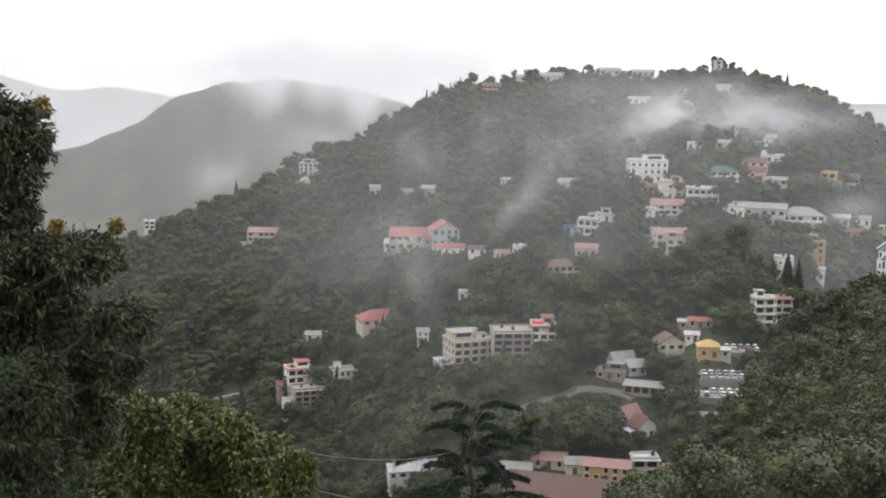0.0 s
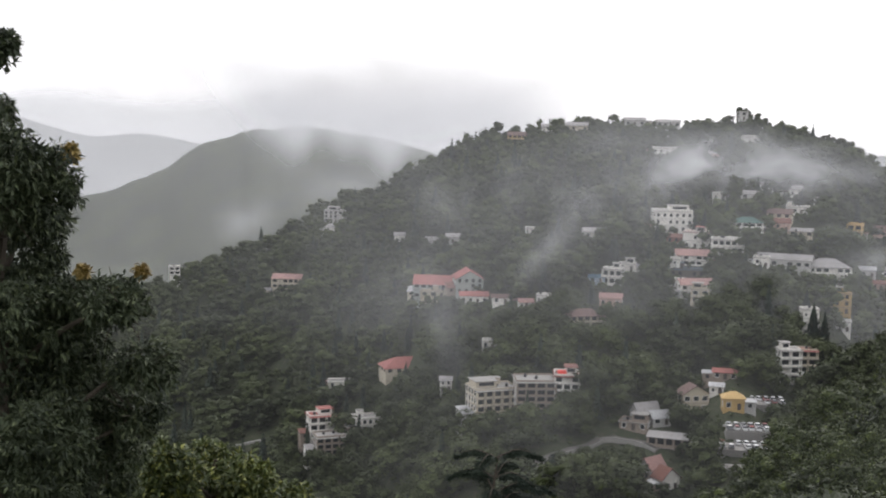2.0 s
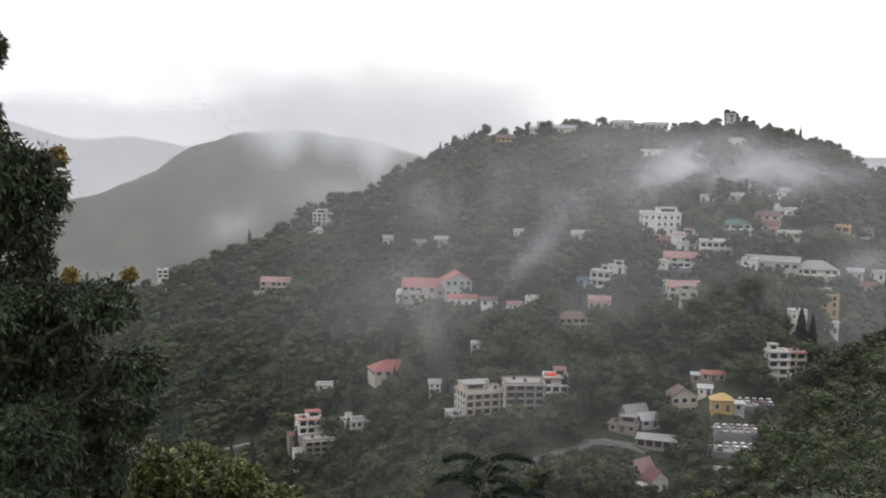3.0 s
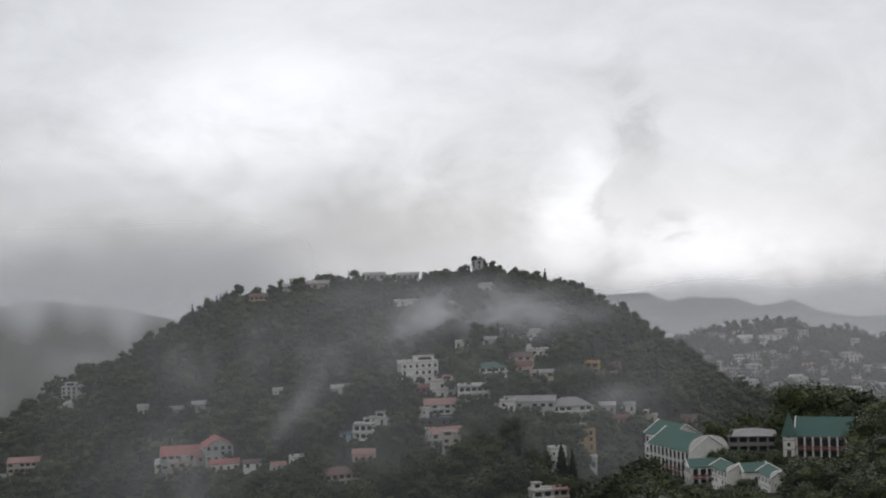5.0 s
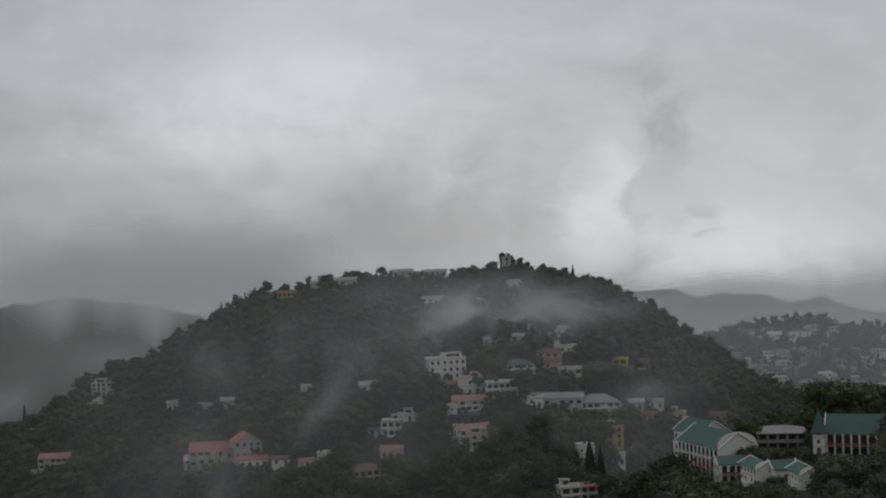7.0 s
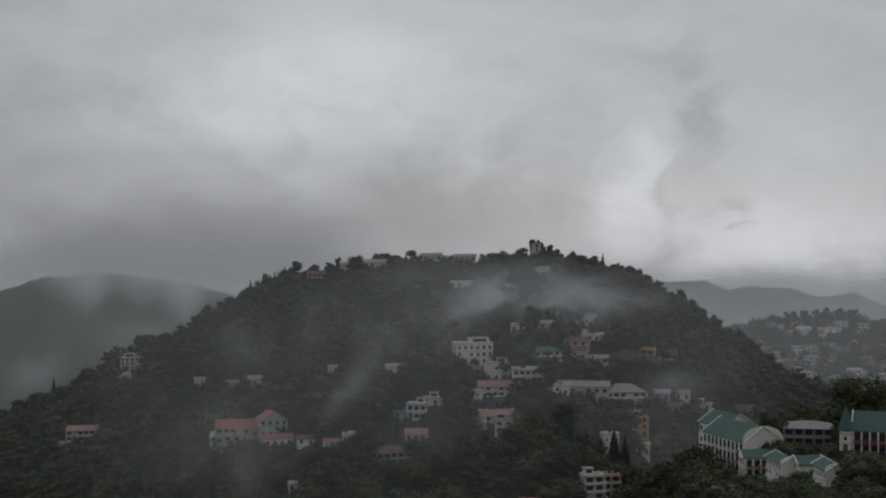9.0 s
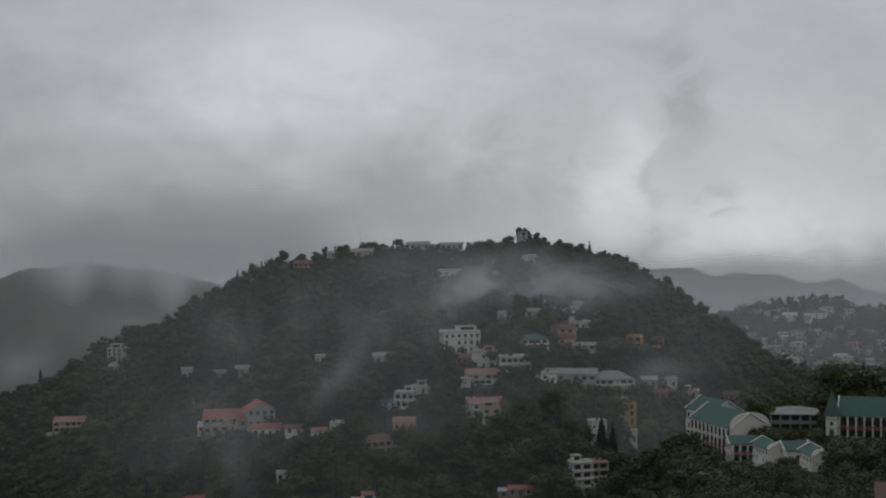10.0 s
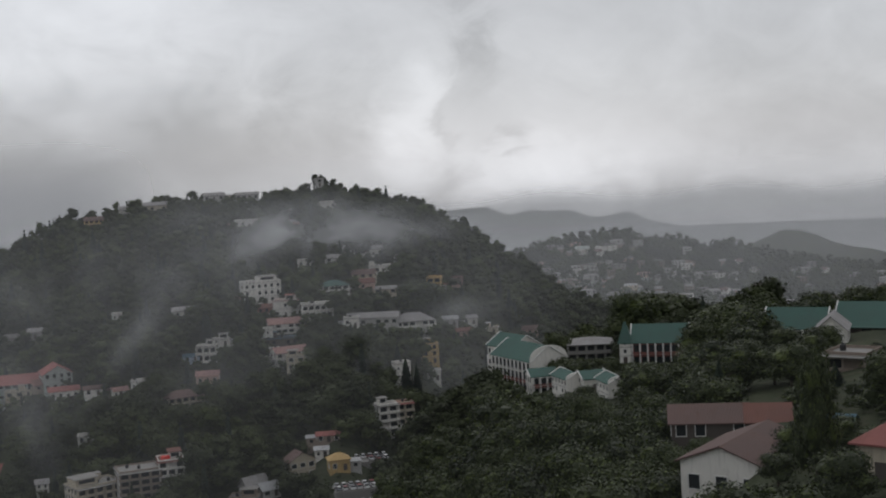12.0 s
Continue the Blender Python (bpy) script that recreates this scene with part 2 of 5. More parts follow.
M_CAR = material("car_paint", lambda k: k.ramp(k.n("ShaderNodeObjectInfo").outputs["Random"], (0.0, 0.75), (0.5, 0.62), (0.62, (0.35, 0.36, 0.38)), (0.8, (0.1, 0.1, 0.11)), (0.93, (0.3, 0.04, 0.03))), 0.3)
M_TYRE = material("tyre_rubber", lambda k: k.mix(k.noise(k.obj, 8), (0.015, 0.015, 0.015), (0.03, 0.03, 0.03)), 0.8)
M_ROAD = material("wet_asphalt", lambda k: (k.mix(k.ramp(k.noise(k.pos, 0.3, 5), (0.35, 0.0), (0.7, 1.0)), (0.05, 0.048, 0.045), (0.11, 0.1, 0.085)), k.noise(k.pos, 5, 4)), 0.7, bump=0.02)
M_CLOTH = material("red_tarpaulin", lambda k: k.mix(k.noise(k.obj, 1.0, 3), (0.75, 0.05, 0.03), (0.6, 0.03, 0.02)), 0.6)
M_BLUECLOTH = material("blue_tarpaulin", lambda k: k.mix(k.noise(k.obj, 1.0, 3), (0.08, 0.18, 0.5), (0.12, 0.25, 0.6)), 0.5)


def foliage(dark, light, tip=None, scale=0.07, gloss=0.3):
    def look_(k):
        geo = k.n("ShaderNodeNewGeometry")
        isl = geo.outputs["Random Per Island"]
        stand = k.noise(k.pos, scale, 3, 0.5)
        fine = k.noise(k.pos, scale * 12, 3, 0.6)
        c = k.mix(k.ramp(stand, (0.35, 0.0), (0.65, 1.0)), dark, light)
        c = k.mix(k.math("MULTIPLY", isl, 0.4), c, tuple(v * 0.45 for v in dark))
        if tip:
            c = k.mix(k.ramp(k.math("ADD", k.math("MULTIPLY", isl, 0.5), k.math("MULTIPLY", fine, 0.5)), (0.6, 0.0), (0.72, 1.0)), c, tip)
        return c
    return look_


M_WOODS = material("hill_forest_foliage", foliage((0.026, 0.034, 0.014), (0.06, 0.076, 0.024), None, 0.03), 0.75, spec=0.2)
M_TREE = material("broadleaf_foliage", foliage((0.018, 0.026, 0.01), (0.04, 0.055, 0.014), (0.072, 0.094, 0.02), 0.05), 0.6, spec=0.3)
M_PINE = material("conifer_foliage", foliage((0.014, 0.024, 0.016), (0.026, 0.04, 0.022), None, 0.1), 0.7, spec=0.25)
M_OAK = material("dark_oak_leaves", foliage((0.03, 0.04, 0.024), (0.06, 0.078, 0.04), (0.1, 0.12, 0.06), 1.5), 0.55, spec=0.25)
M_BUSH = material("yellow_green_leaves", foliage((0.035, 0.05, 0.015), (0.08, 0.105, 0.024), (0.19, 0.2, 0.045), 1.2), 0.5, spec=0.4)
M_FLOWER = material("orange_withered_leaves", foliage((0.22, 0.15, 0.04), (0.32, 0.23, 0.06), None, 2.0), 0.6)

# ---- helpers for meshes ----


def mesh_of(bm, name, mat):
    me = bpy.data.meshes.new(name)
    bm.normal_update()
    bm.to_mesh(me)
    bm.free()
    if mat:
        me.materials.append(mat)
    return me


def part(name, bm, mat, parent, label="", at=None):
    """One mesh object under a thing or a part; bm may be a bmesh or a ready mesh."""
    ob = new(name, bm if isinstance(bm, bpy.types.Mesh) else mesh_of(bm, name, mat))
    ob.parent = parent
    if at is not None:
        ob.matrix_basis = at
    if label:
        ob["label"] = label
    return ob


def boxes(*dims):
    """A bmesh of boxes (x0, x1, y0, y1, z0, z1)."""
    bm = bmesh.new()
    for x0, x1, y0, y1, z0, z1 in dims:
        v = [bm.verts.new(p) for p in ((x0, y0, z0), (x1, y0, z0), (x1, y1, z0), (x0, y1, z0), (x0, y0, z1), (x1, y0, z1), (x1, y1, z1), (x0, y1, z1))]
        for f in ((3, 2, 1, 0), (4, 5, 6, 7), (0, 1, 5, 4), (1, 2, 6, 5), (2, 3, 7, 6), (3, 0, 4, 7)):
            bm.faces.new([v[i] for i in f])
    return bm


def solid(bm, pts, faces):
    v = [bm.verts.new(p) for p in pts]
    for f in faces:
        bm.faces.new([v[i] for i in f])


def rod(bm, a, b, r0, r1, sides=6):
    a, b = Vector(a), Vector(b)
    q = (b - a).to_track_quat("Z", "Y")
    rings = []
    for p, r in ((a, r0), (b, r1)):
        rings.append([bm.verts.new(p + q @ Vector((r * math.cos(i * 6.2832 / sides), r * math.sin(i * 6.2832 / sides), 0))) for i in range(sides)])
    for i in range(sides):
        bm.faces.new((rings[0][i], rings[0][(i + 1) % sides], rings[1][(i + 1) % sides], rings[1][i]))
    bm.faces.new(rings[0][::-1])
    bm.faces.new(rings[1])


def window_meshes(w, h):
    f = 0.11
    fr = bmesh.new()
    a, b = w / 2, w / 2 + f
    ring = [(-b, -f), (b, -f), (b, h + f), (-b, h + f), (-a, 0), (a, 0), (a, h), (-a, h)]
    faces = []
    for i in range(4):
        j = (i + 1) % 4
        faces += [(i, j, 4 + j, 4 + i), (8 + j, 8 + i, 12 + i, 12 + j), (8 + i, 8 + j, j, i), (4 + i, 4 + j, 12 + j, 12 + i)]
    solid(fr, [(u, -0.12, v) for u, v in ring] + [(u, 0.0, v) for u, v in ring], faces)
    return mesh_of(fr, "window", M_FRAME), mesh_of(boxes((-w / 2, w / 2, -0.03, 0.0, 0, h)), "pane", M_GLASS), mesh_of(boxes((-w / 2, w / 2, -0.06, 0.0, 0, h)), "window", M_GLASS)


WIN = {"tall": window_meshes(1.3, 1.6), "wide": window_meshes(1.9, 1.5), "small": window_meshes(0.8, 1.1)}
DOOR = mesh_of(boxes((-0.5, 0.5, -0.05, 0, 0, 2.05), (-0.62, -0.5, -0.09, 0, 0, 2.15), (0.5, 0.62, -0.09, 0, 0, 2.15), (-0.62, 0.62, -0.09, 0, 2.05, 2.17)), "door", M_DARK)


def tank_mesh():
    bm = bmesh.new()
    rod(bm, (0, 0, 0), (0, 0, 1.0), 0.55, 0.55, 12)
    rod(bm, (0, 0, 1.0), (0, 0, 1.25), 0.5, 0.2, 12)
    rod(bm, (0, 0, 1.25), (0, 0, 1.32), 0.22, 0.22, 10)
    return mesh_of(bm, "water_tank", M_TANK)


TANK = tank_mesh()
SITES = []
pick_rng = random.Random(5)


def roof_mesh(kind, w, d, rise, over=0.5, thick=0.18):
    bm = bmesh.new()
    x, y, e = w / 2 + over, d / 2 + over, -over * rise / (d / 2)
    if kind == "gablex":
        x, y, e = y, x, -over * rise / (w / 2)
    if kind in ("gable", "gablex"):
        pts = [(-x, -y, e), (x, -y, e), (x, 0, rise), (-x, 0, rise), (-x, y, e), (x, y, e)]
        pts += [(px, py, pz + thick) for px, py, pz in pts]
        solid(bm, pts, ((6, 7, 8, 9), (9, 8, 11, 10), (1, 0, 3, 2), (2, 3, 4, 5), (0, 1, 7, 6), (5, 4, 10, 11), (1, 2, 8, 7), (2, 5, 11, 8), (3, 0, 6, 9), (4, 3, 9, 10)))
        for px in (-x, x):
            solid(bm, [(px - 0.05, -0.2, rise + 0.06), (px + 0.05, -0.2, rise + 0.06), (px + 0.05, 0.2, rise + 0.06), (px - 0.05, 0.2, rise + 0.06), (px, 0, rise + thick + 0.12)],
                  ((3, 2, 1, 0), (0, 1, 4), (1, 2, 4), (2, 3, 4), (3, 0, 4)))
    else:
        q = max(x - y, 0.0) if x > y else 0.25
        pts = [(-x, -y, e), (x, -y, e), (x, y, e), (-x, y, e), (-x, -y, e + thick), (x, -y, e + thick), (x, y, e + thick), (-x, y, e + thick), (-q, 0, rise), (q, 0, rise)]
        solid(bm, pts, ((3, 2, 1, 0), (0, 1, 5, 4), (1, 2, 6, 5), (2, 3, 7, 6), (3, 0, 4, 7), (4, 5, 9, 8), (5, 6, 9), (6, 7, 8, 9), (7, 4, 8)))
    if kind == "gablex":
        bmesh.ops.rotate(bm, verts=bm.verts, cent=(0, 0, 0), matrix=Matrix.Rotation(radians(90), 3, "Z"))
    return bm


def house(az, r, w, d, h, storeys, kind, rise, wall, roof, yaw, label, balcony=False, columns=False, lift=0.0, arch=False, group="houses on the hillsides", base_z=None):
    """A house on the slope: az, r its place, w its front, d its depth, h the height of its walls; yaw turns its front."""
    x, y = polar(az, r)
    fx, fy = polar(az, r - d / 2)
    z = min(float(ground(x, y)), float(ground(fx, fy)) + 0.6) + lift
    if base_z is not None:
        z = base_z
    SITES.append((x, y, w, d, az, r, (h + rise) * (0.1 if az > 18 and r < 500 else 0.9), z))
    base = new("school" if "school" in label else "hotel" if "hotel" in label else "shed" if "shed" in label or "hut" in label else "house")
    base.matrix_world = pose(x, y, z, 0, 0, -az + yaw)
    tagged(base, label, "house", group)
    step = h / storeys
    hw, hd = w / 2, d / 2
    bm = boxes((-hw, hw, -hd, hd, -7.0 - max(lift, 0), h))
    if kind == "gable":
        for s in (-1, 1):
            solid(bm, [(s * hw, -hd, h), (s * hw, hd, h), (s * hw, 0, h + rise - 0.05), (s * (hw - 0.25), -hd, h), (s * (hw - 0.25), hd, h), (s * (hw - 0.25), 0, h + rise - 0.05)],
                  ((0, 1, 2), (5, 4, 3), (0, 3, 4, 1), (1, 4, 5, 2), (2, 5, 3, 0)))
    if kind == "gablex":
        for s in (-1, 1):
            solid(bm, [(-hw, s * hd, h), (hw, s * hd, h), (0, s * hd, h + rise - 0.05), (-hw, s * (hd - 0.25), h), (hw, s * (hd - 0.25), h), (0, s * (hd - 0.25), h + rise - 0.05)],
                  ((0, 1, 2), (5, 4, 3), (0, 3, 4, 1), (1, 4, 5, 2), (2, 5, 3, 0)))
    bmesh.ops.recalc_face_normals(bm, faces=bm.faces)
    part("wall", bm, wall, base)
    # string courses between the storeys
    for i in range(1, storeys if r < 900 else 1):
        part("string_course", boxes((-hw - 0.12, hw + 0.12, -hd - 0.12, hd + 0.12, i * step - 0.15, i * step)), M_CONC if wall is not M_BRICK else M_WHITE, base)
    if kind == "flat":
        o = 0.45
        part("roof", boxes((-hw - o, hw + o, -hd - o, hd + o, h, h + 0.22)), roof, base)
        part("parapet", boxes((-hw, hw, -hd, -hd + 0.15, h + 0.22, h + 0.75), (-hw, hw, hd - 0.15, hd, h + 0.22, h + 0.75),
                              (-hw, -hw + 0.15, -hd + 0.15, hd - 0.15, h + 0.22, h + 0.75), (hw - 0.15, hw, -hd + 0.15, hd - 0.15, h + 0.22, h + 0.75)), wall, base)
        if w > 6 and r < 900:
            for i in range(1 + int(w > 11)):
                part("water_tank", TANK, None, base, "black plastic water tank", pose(pick_rng.uniform(-0.35, 0.35) * w, pick_rng.uniform(-0.2, 0.3) * d, h + 0.22))
        if w > 9 and r < 900 and pick_rng.random() < 0.3:
            sx = pick_rng.uniform(-0.5, 0.5) * w
            stair = part("stair_head", boxes((sx - 1.3, sx + 1.3, hd - 3.0, hd - 0.3, h + 0.22, h + 2.5)), wall, base)
            part("roof_slab", boxes((sx - 1.5, sx + 1.5, hd - 3.2, hd - 0.1, h + 2.5, h + 2.65)), roof, stair)
    else:
        rf = part("roof", roof_mesh(kind, w, d, rise), roof, base)
        rf.location.z = h
        if roof in (M_GREEN,) and kind != "hip":
            g = bmesh.new()
            for s in (-1, 1):
                run, half = (hd, hw) if kind == "gable" else (hw, hd)
                for t in (-1, 1):
                    a, b = (s * (half + 0.55), t * (run + 0.5), h - 0.5 * rise / run + 0.2), (s * (half + 0.55), 0, h + rise + 0.28)
                    if kind == "gablex":
                        a, b = (a[1], a[0], a[2]), (b[1], b[0], b[2])
                    rod(g, a, b, 0.2, 0.2, 4)
            part("barge_board", g, M_FRAME, base, "white barge boards")
    balcony = balcony or (storeys > 1 and w > 6 and r < 900 and not columns and not arch and kind != "gablex" and pick_rng.random() < 0.7)
    if r < 900 and az < 19:
        if kind == "flat" and w > 7 and pick_rng.random() < 0.55:
            # a set-back upper room under its own thin slab
            u0, uw, uh = pick_rng.choice((-1, 1)) * w * 0.18, w * pick_rng.uniform(0.35, 0.55), min(2.5, step)
            up = part("upper_room", boxes((u0 - uw / 2, u0 + uw / 2, -hd * 0.35, hd - 0.2, h + 0.223, h + uh)), wall, base)
            part("roof_slab", boxes((u0 - uw / 2 - 0.5, u0 + uw / 2 + 0.5, -hd * 0.35 - 0.7, hd + 0.2, h + uh, h + uh + 0.16)), roof, up)
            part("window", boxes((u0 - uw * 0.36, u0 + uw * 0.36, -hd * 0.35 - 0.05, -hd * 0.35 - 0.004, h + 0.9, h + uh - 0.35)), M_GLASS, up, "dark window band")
        if w > 6 and pick_rng.random() < 0.6:
            # a lean-to beside the house
            side, lw, lh = pick_rng.choice((-1, 1)), pick_rng.uniform(2.2, 4.5), min(2.5, h * 0.7)
            x0, x1 = sorted((side * hw, side * (hw + lw)))
            lean = part("lean_to", boxes((x0, x1, -hd * 0.7, hd * 0.6, -6, lh)), pick_rng.choice((M_WHITE, M_CREAM, M_GREYW, M_RAW)), base, "small side annexe")
            tin = boxes((x0 - 0.3, x1 + 0.3, -hd * 0.7 - 0.5, hd * 0.6, lh + 0.003, lh + 0.13))
            for v in tin.verts:
                v.co.z += 0.14 * (v.co.y + hd * 0.7 + 0.5)
            part("roof", tin, pick_rng.choice((M_ZINC, M_GREYM, M_RUST, M_PINKM)), lean, "sloping tin roof")
            part("window", boxes(((x0 + x1) / 2 - 0.6, (x0 + x1) / 2 + 0.6, -hd * 0.7 - 0.05, -hd * 0.7 - 0.004, lh - 1.7, lh - 0.5)), M_GLASS, lean)
    # windows on the front and the sides
    key = "tall" if w > 6.5 else "small"
    if wall in (M_CREAM, M_GREYW) and storeys < 3:
        key = "wide"
    fm, pm, plain = WIN[key]
    far_off = r > 560
    ww = {"tall": 1.3, "wide": 1.9, "small": 0.8}[key]
    for face, length, off, turn in (("front", w, hd, 0), ("left", d, hw, -90), ("right", d, hw, 90)):
        n = max(1, int(length / (ww + (1.2 if r < 560 else 1.7))))
        if face != "front" and r > 900 or face == "front" and balcony:
            continue
        n = min(n, 3) if r > 900 else n
        for i in range(n):
            u = (i + 0.5) * length / n - length / 2
            for fl in range(storeys):
                zz = fl * step + min(0.9, step * 0.3)
                if storeys == 1 and step > 4:
                    zz = 1.8
                if step < 2.3:
                    zz = fl * step + 0.5
                m = pose(0, 0, 0, 0, 0, turn) @ pose(u, -off - 0.004, zz)
                if fl == 0 and i == n // 2 and face == "front" and "bungalow" not in label:
                    part("door", DOOR, None, base, "", pose(u, -off - 0.004, 0.02))
                    continue
                if pick_rng.random() < 0.06:
                    continue
                win = part("window", plain if far_off else fm, None, base, "", m)
                if not far_off:
                    part("pane", pm, None, win)
    if arch:
        bm = bmesh.new()
        prof = [(-hw - 0.3, 0.0)] + [((hw + 0.3) * math.sin(radians(q)), h + (rise + 0.3) * math.cos(radians(q)) ** 0.8) for q in range(-80, 81, 10)] + [(hw + 0.3, 0.0)]
        n = len(prof)
        solid(bm, [(u, -hd - 0.35, v) for u, v in prof] + [(u, -hd - 0.003, v) for u, v in prof],
              [tuple(range(n)), tuple(range(2 * n - 1, n - 1, -1))] + [(n + i, n + (i + 1) % n, (i + 1) % n, i) for i in range(n)])
        part("gable_wall", bm, wall, base, "white arched gable wall")
        for zz in (h * 0.75, h * 0.25):
            win = part("window", fm, None, base, "", pose(0.8, -hd - 0.354, zz))
            part("pane", pm, None, win)
    if balcony:
        # open verandas: slab, parapet, posts, and dark glass panels that put in the shade behind
        n = max(2, int(w / 2.8))
        for fl in range(storeys):
            z0, bay = fl * step, w / n
            b = part("balcony", boxes((-hw - 0.3, hw + 0.3, -hd - 1.5, -hd - 0.13, z0 - 0.14, z0 + 0.05)), M_CONC, base)
            part("railing", boxes((-hw - 0.3, hw + 0.3, -hd - 1.5, -hd - 1.4, z0 + 0.05, z0 + 0.34 * step)), wall, b)
            for i in range(n + 1):
                u = -hw + i * bay
                part("post", boxes((u - 0.15, u + 0.15, -hd - 1.48, -hd - 1.25, z0 + 0.34 * step, z0 + step - 0.14)), wall, b)
                if i < n and pick_rng.random() < 0.9:
                    part("window", boxes((u + 0.14 * bay, u + 0.86 * bay, -hd - 0.06, -hd - 0.004, z0 + 0.08, z0 + 0.8 * step)), M_GLASS, base, "dark glass panel for veranda shade")
        part("canopy", boxes((-hw - 0.5, hw + 0.5, -hd - 1.8, -hd - 0.5, h - 0.12, h + 0.1)), roof, base)
    if columns:
        keep_w, keep_d = w, d
        if columns == "left":
            w, hw, hd = d, hd, hw
        n = max(4, int(w / 2.2))
        old = set(base.children)
        for i in range(n):
            u = -hw + 0.2 + (i + 0.5) * (w - 0.4) / n
            for fl in range(storeys):
                # dark glass panel on the wall stands in for the veranda's shade
                part("window", boxes((u - 0.75, u + 0.75, -hd - 0.2, -hd - 0.16, fl * step + 0.3, fl * step + 0.8 * step)), M_GLASS, base, "dark panel for shade behind columns")
        part("veranda_floor", boxes((-hw, hw, -hd - 1.7, -hd - 0.13, step - 0.15, step + 0.08)), M_BRICK, base, "red veranda floor edge")
        part("veranda_rail", boxes((-hw, hw, -hd - 1.7, -hd - 1.62, step + 0.5, step + 0.95)), M_BRICK, base, "red railing")
        for i in range(n + 1):
            u = -hw + 0.2 + i * (w - 0.4) / n
            part("column", boxes((u - 0.22, u + 0.22, -hd - 1.7, -hd - 1.3, -4.0, h - 0.15)), M_FRAME, base, "white column")
        if columns == "left":
            for o in base.children:
                if o not in old:
                    o.matrix_basis = pose(0, 0, 0, 0, 0, -90)
    return base


# ---- houses ----
house(8.82, 658, 18.7, 11.2, 10.2, 3, "flat", 0.0, M_WHITE, M_CONC, 12, "white three-storey hotel block with dark windows")
house(9.90, 636, 11.8, 7.1, 7.7, 2, "flat", 0.0, M_WHITE, M_RED, -8, "white house with red trim and flat roof")
house(9.74, 613, 14.9, 9.5, 4.8, 2, "gable", 2.2, M_WHITE, M_PINKM, 5, "white house with weathered red-brown gable roof")
house(12.00, 652, 13.2, 7.9, 5.2, 2, "hip", 2.4, M_WHITE, M_GREEN, 14, "white two-storey house with pale green hipped roof")
house(13.36, 677, 11.7, 7.0, 4.9, 2, "gable", 2.1, M_CREAM, M_BROWN, -10, "cream house with brown gable roof")
house(13.42, 668, 8.1, 5.0, 4.4, 1, "gable", 1.9, M_PINK, M_RUST, 10, "pink house with rust-brown roof")
house(11.20, 618, 14.1, 8.5, 6.4, 2, "flat", 0.0, M_WHITE, M_CONC, 6, "long white two-storey block with flat roof")
house(13.59, 617, 25.5, 11.0, 4.5, 1, "gable", 1.9, M_GREYW, M_GREYM, -6, "long grey building with weathered metal roof")
house(15.37, 621, 19.0, 12.0, 6.0, 2, "hip", 3.4, M_WHITE, M_GREYM, 12, "large white building with grey hipped roof")
house(12.68, 603, 7.3, 5.0, 4.2, 1, "flat", 0.0, M_WHITE, M_CONC, 0, "small white flat-roofed house on the slope")
house(16.43, 697, 7.2, 5.0, 7.0, 2, "flat", 0.0, M_YELLOW, M_YELLOW, -10, "bright yellow tower-like house", lift=3.0)
house(13.88, 741, 8.3, 5.0, 4.0, 1, "gable", 1.7, M_WHITE, M_GREYM, 25, "small white house with grey roof")
house(8.40, 824, 14.9, 8.9, 4.3, 1, "flat", 0.0, M_WHITE, M_CONC, 0, "long white building near the ridge top")
house(11.83, 843, 14.5, 8.7, 4.4, 1, "flat", 0.0, M_WHITE, M_CONC, 0, "white low building half in mist")
house(2.04, 884, 12.2, 7.3, 4.8, 2, "gable", 2.1, M_YELLOW, M_BROWN, 0, "yellow house with brown roof on the ridge")
house(3.40, 885, 9.2, 5.5, 4.8, 2, "gable", 2.1, M_WHITE, M_GREYM, 0, "pale house with grey roof on the ridge", lift=1.1)
house(4.60, 885, 15.3, 9.2, 4.5, 1, "gable", 1.9, M_CREAM, M_GREYM, 0, "pale long house on the ridge", lift=0.9)
house(7.10, 885, 13.7, 8.2, 3.5, 1, "gable", 1.5, M_GREYW, M_GREYM, 0, "grey house on the ridge in mist", lift=5.3)
house(8.52, 885, 15.3, 9.2, 3.2, 1, "gable", 1.4, M_GREYW, M_GREYM, 0, "grey long house on the ridge in mist", lift=6.3)
house(5.55, 633, 11.7, 7.0, 3.4, 1, "gable", 1.5, M_WHITE, M_GREYM, 8, "white low house with pale metal roof")
house(6.40, 577, 8.5, 5.1, 7.0, 2, "flat", 0.0, M_WHITE, M_CONC, -12, "white and blue three-storey house")
house(6.97, 592, 8.2, 5.0, 2.8, 1, "flat", 0.0, M_WHITE, M_CONC, 0, "low white house with flat roof")
house(5.69, 577, 7.0, 5.0, 2.6, 1, "gable", 1.0, M_BLUEW, M_BLUEM, 0, "small bluish house with blue metal roof")
house(9.89, 566, 14.4, 8.1, 5.5, 2, "gable", 2.0, M_WHITE, M_PINKM, 20, "white house with steep grey gable roof")
house(10.19, 554, 8.1, 5.0, 5.7, 2, "flat", 0.0, M_CREAM, M_CONC, -5, "cream flat-roofed house below a gabled house")
house(9.16, 573, 6.4, 5.0, 4.4, 1, "flat", 0.0, M_WHITE, M_CONC, 0, "small white flat-roofed house")
house(6.34, 553, 9.1, 5.4, 3.7, 1, "gable", 1.6, M_PINK, M_PINKM, -6, "pale pink house with faded pink roof")
house(5.18, 528, 14.1, 8.5, 5.0, 2, "hip", 2.3, M_CREAM, M_BROWN, 18, "cream house with brown hipped roof")
house(16.00, 581, 8.0, 5.0, 8.5, 3, "flat", 0.0, M_YELLOW, M_CONC, 15, "yellow two-storey house with flat roof")
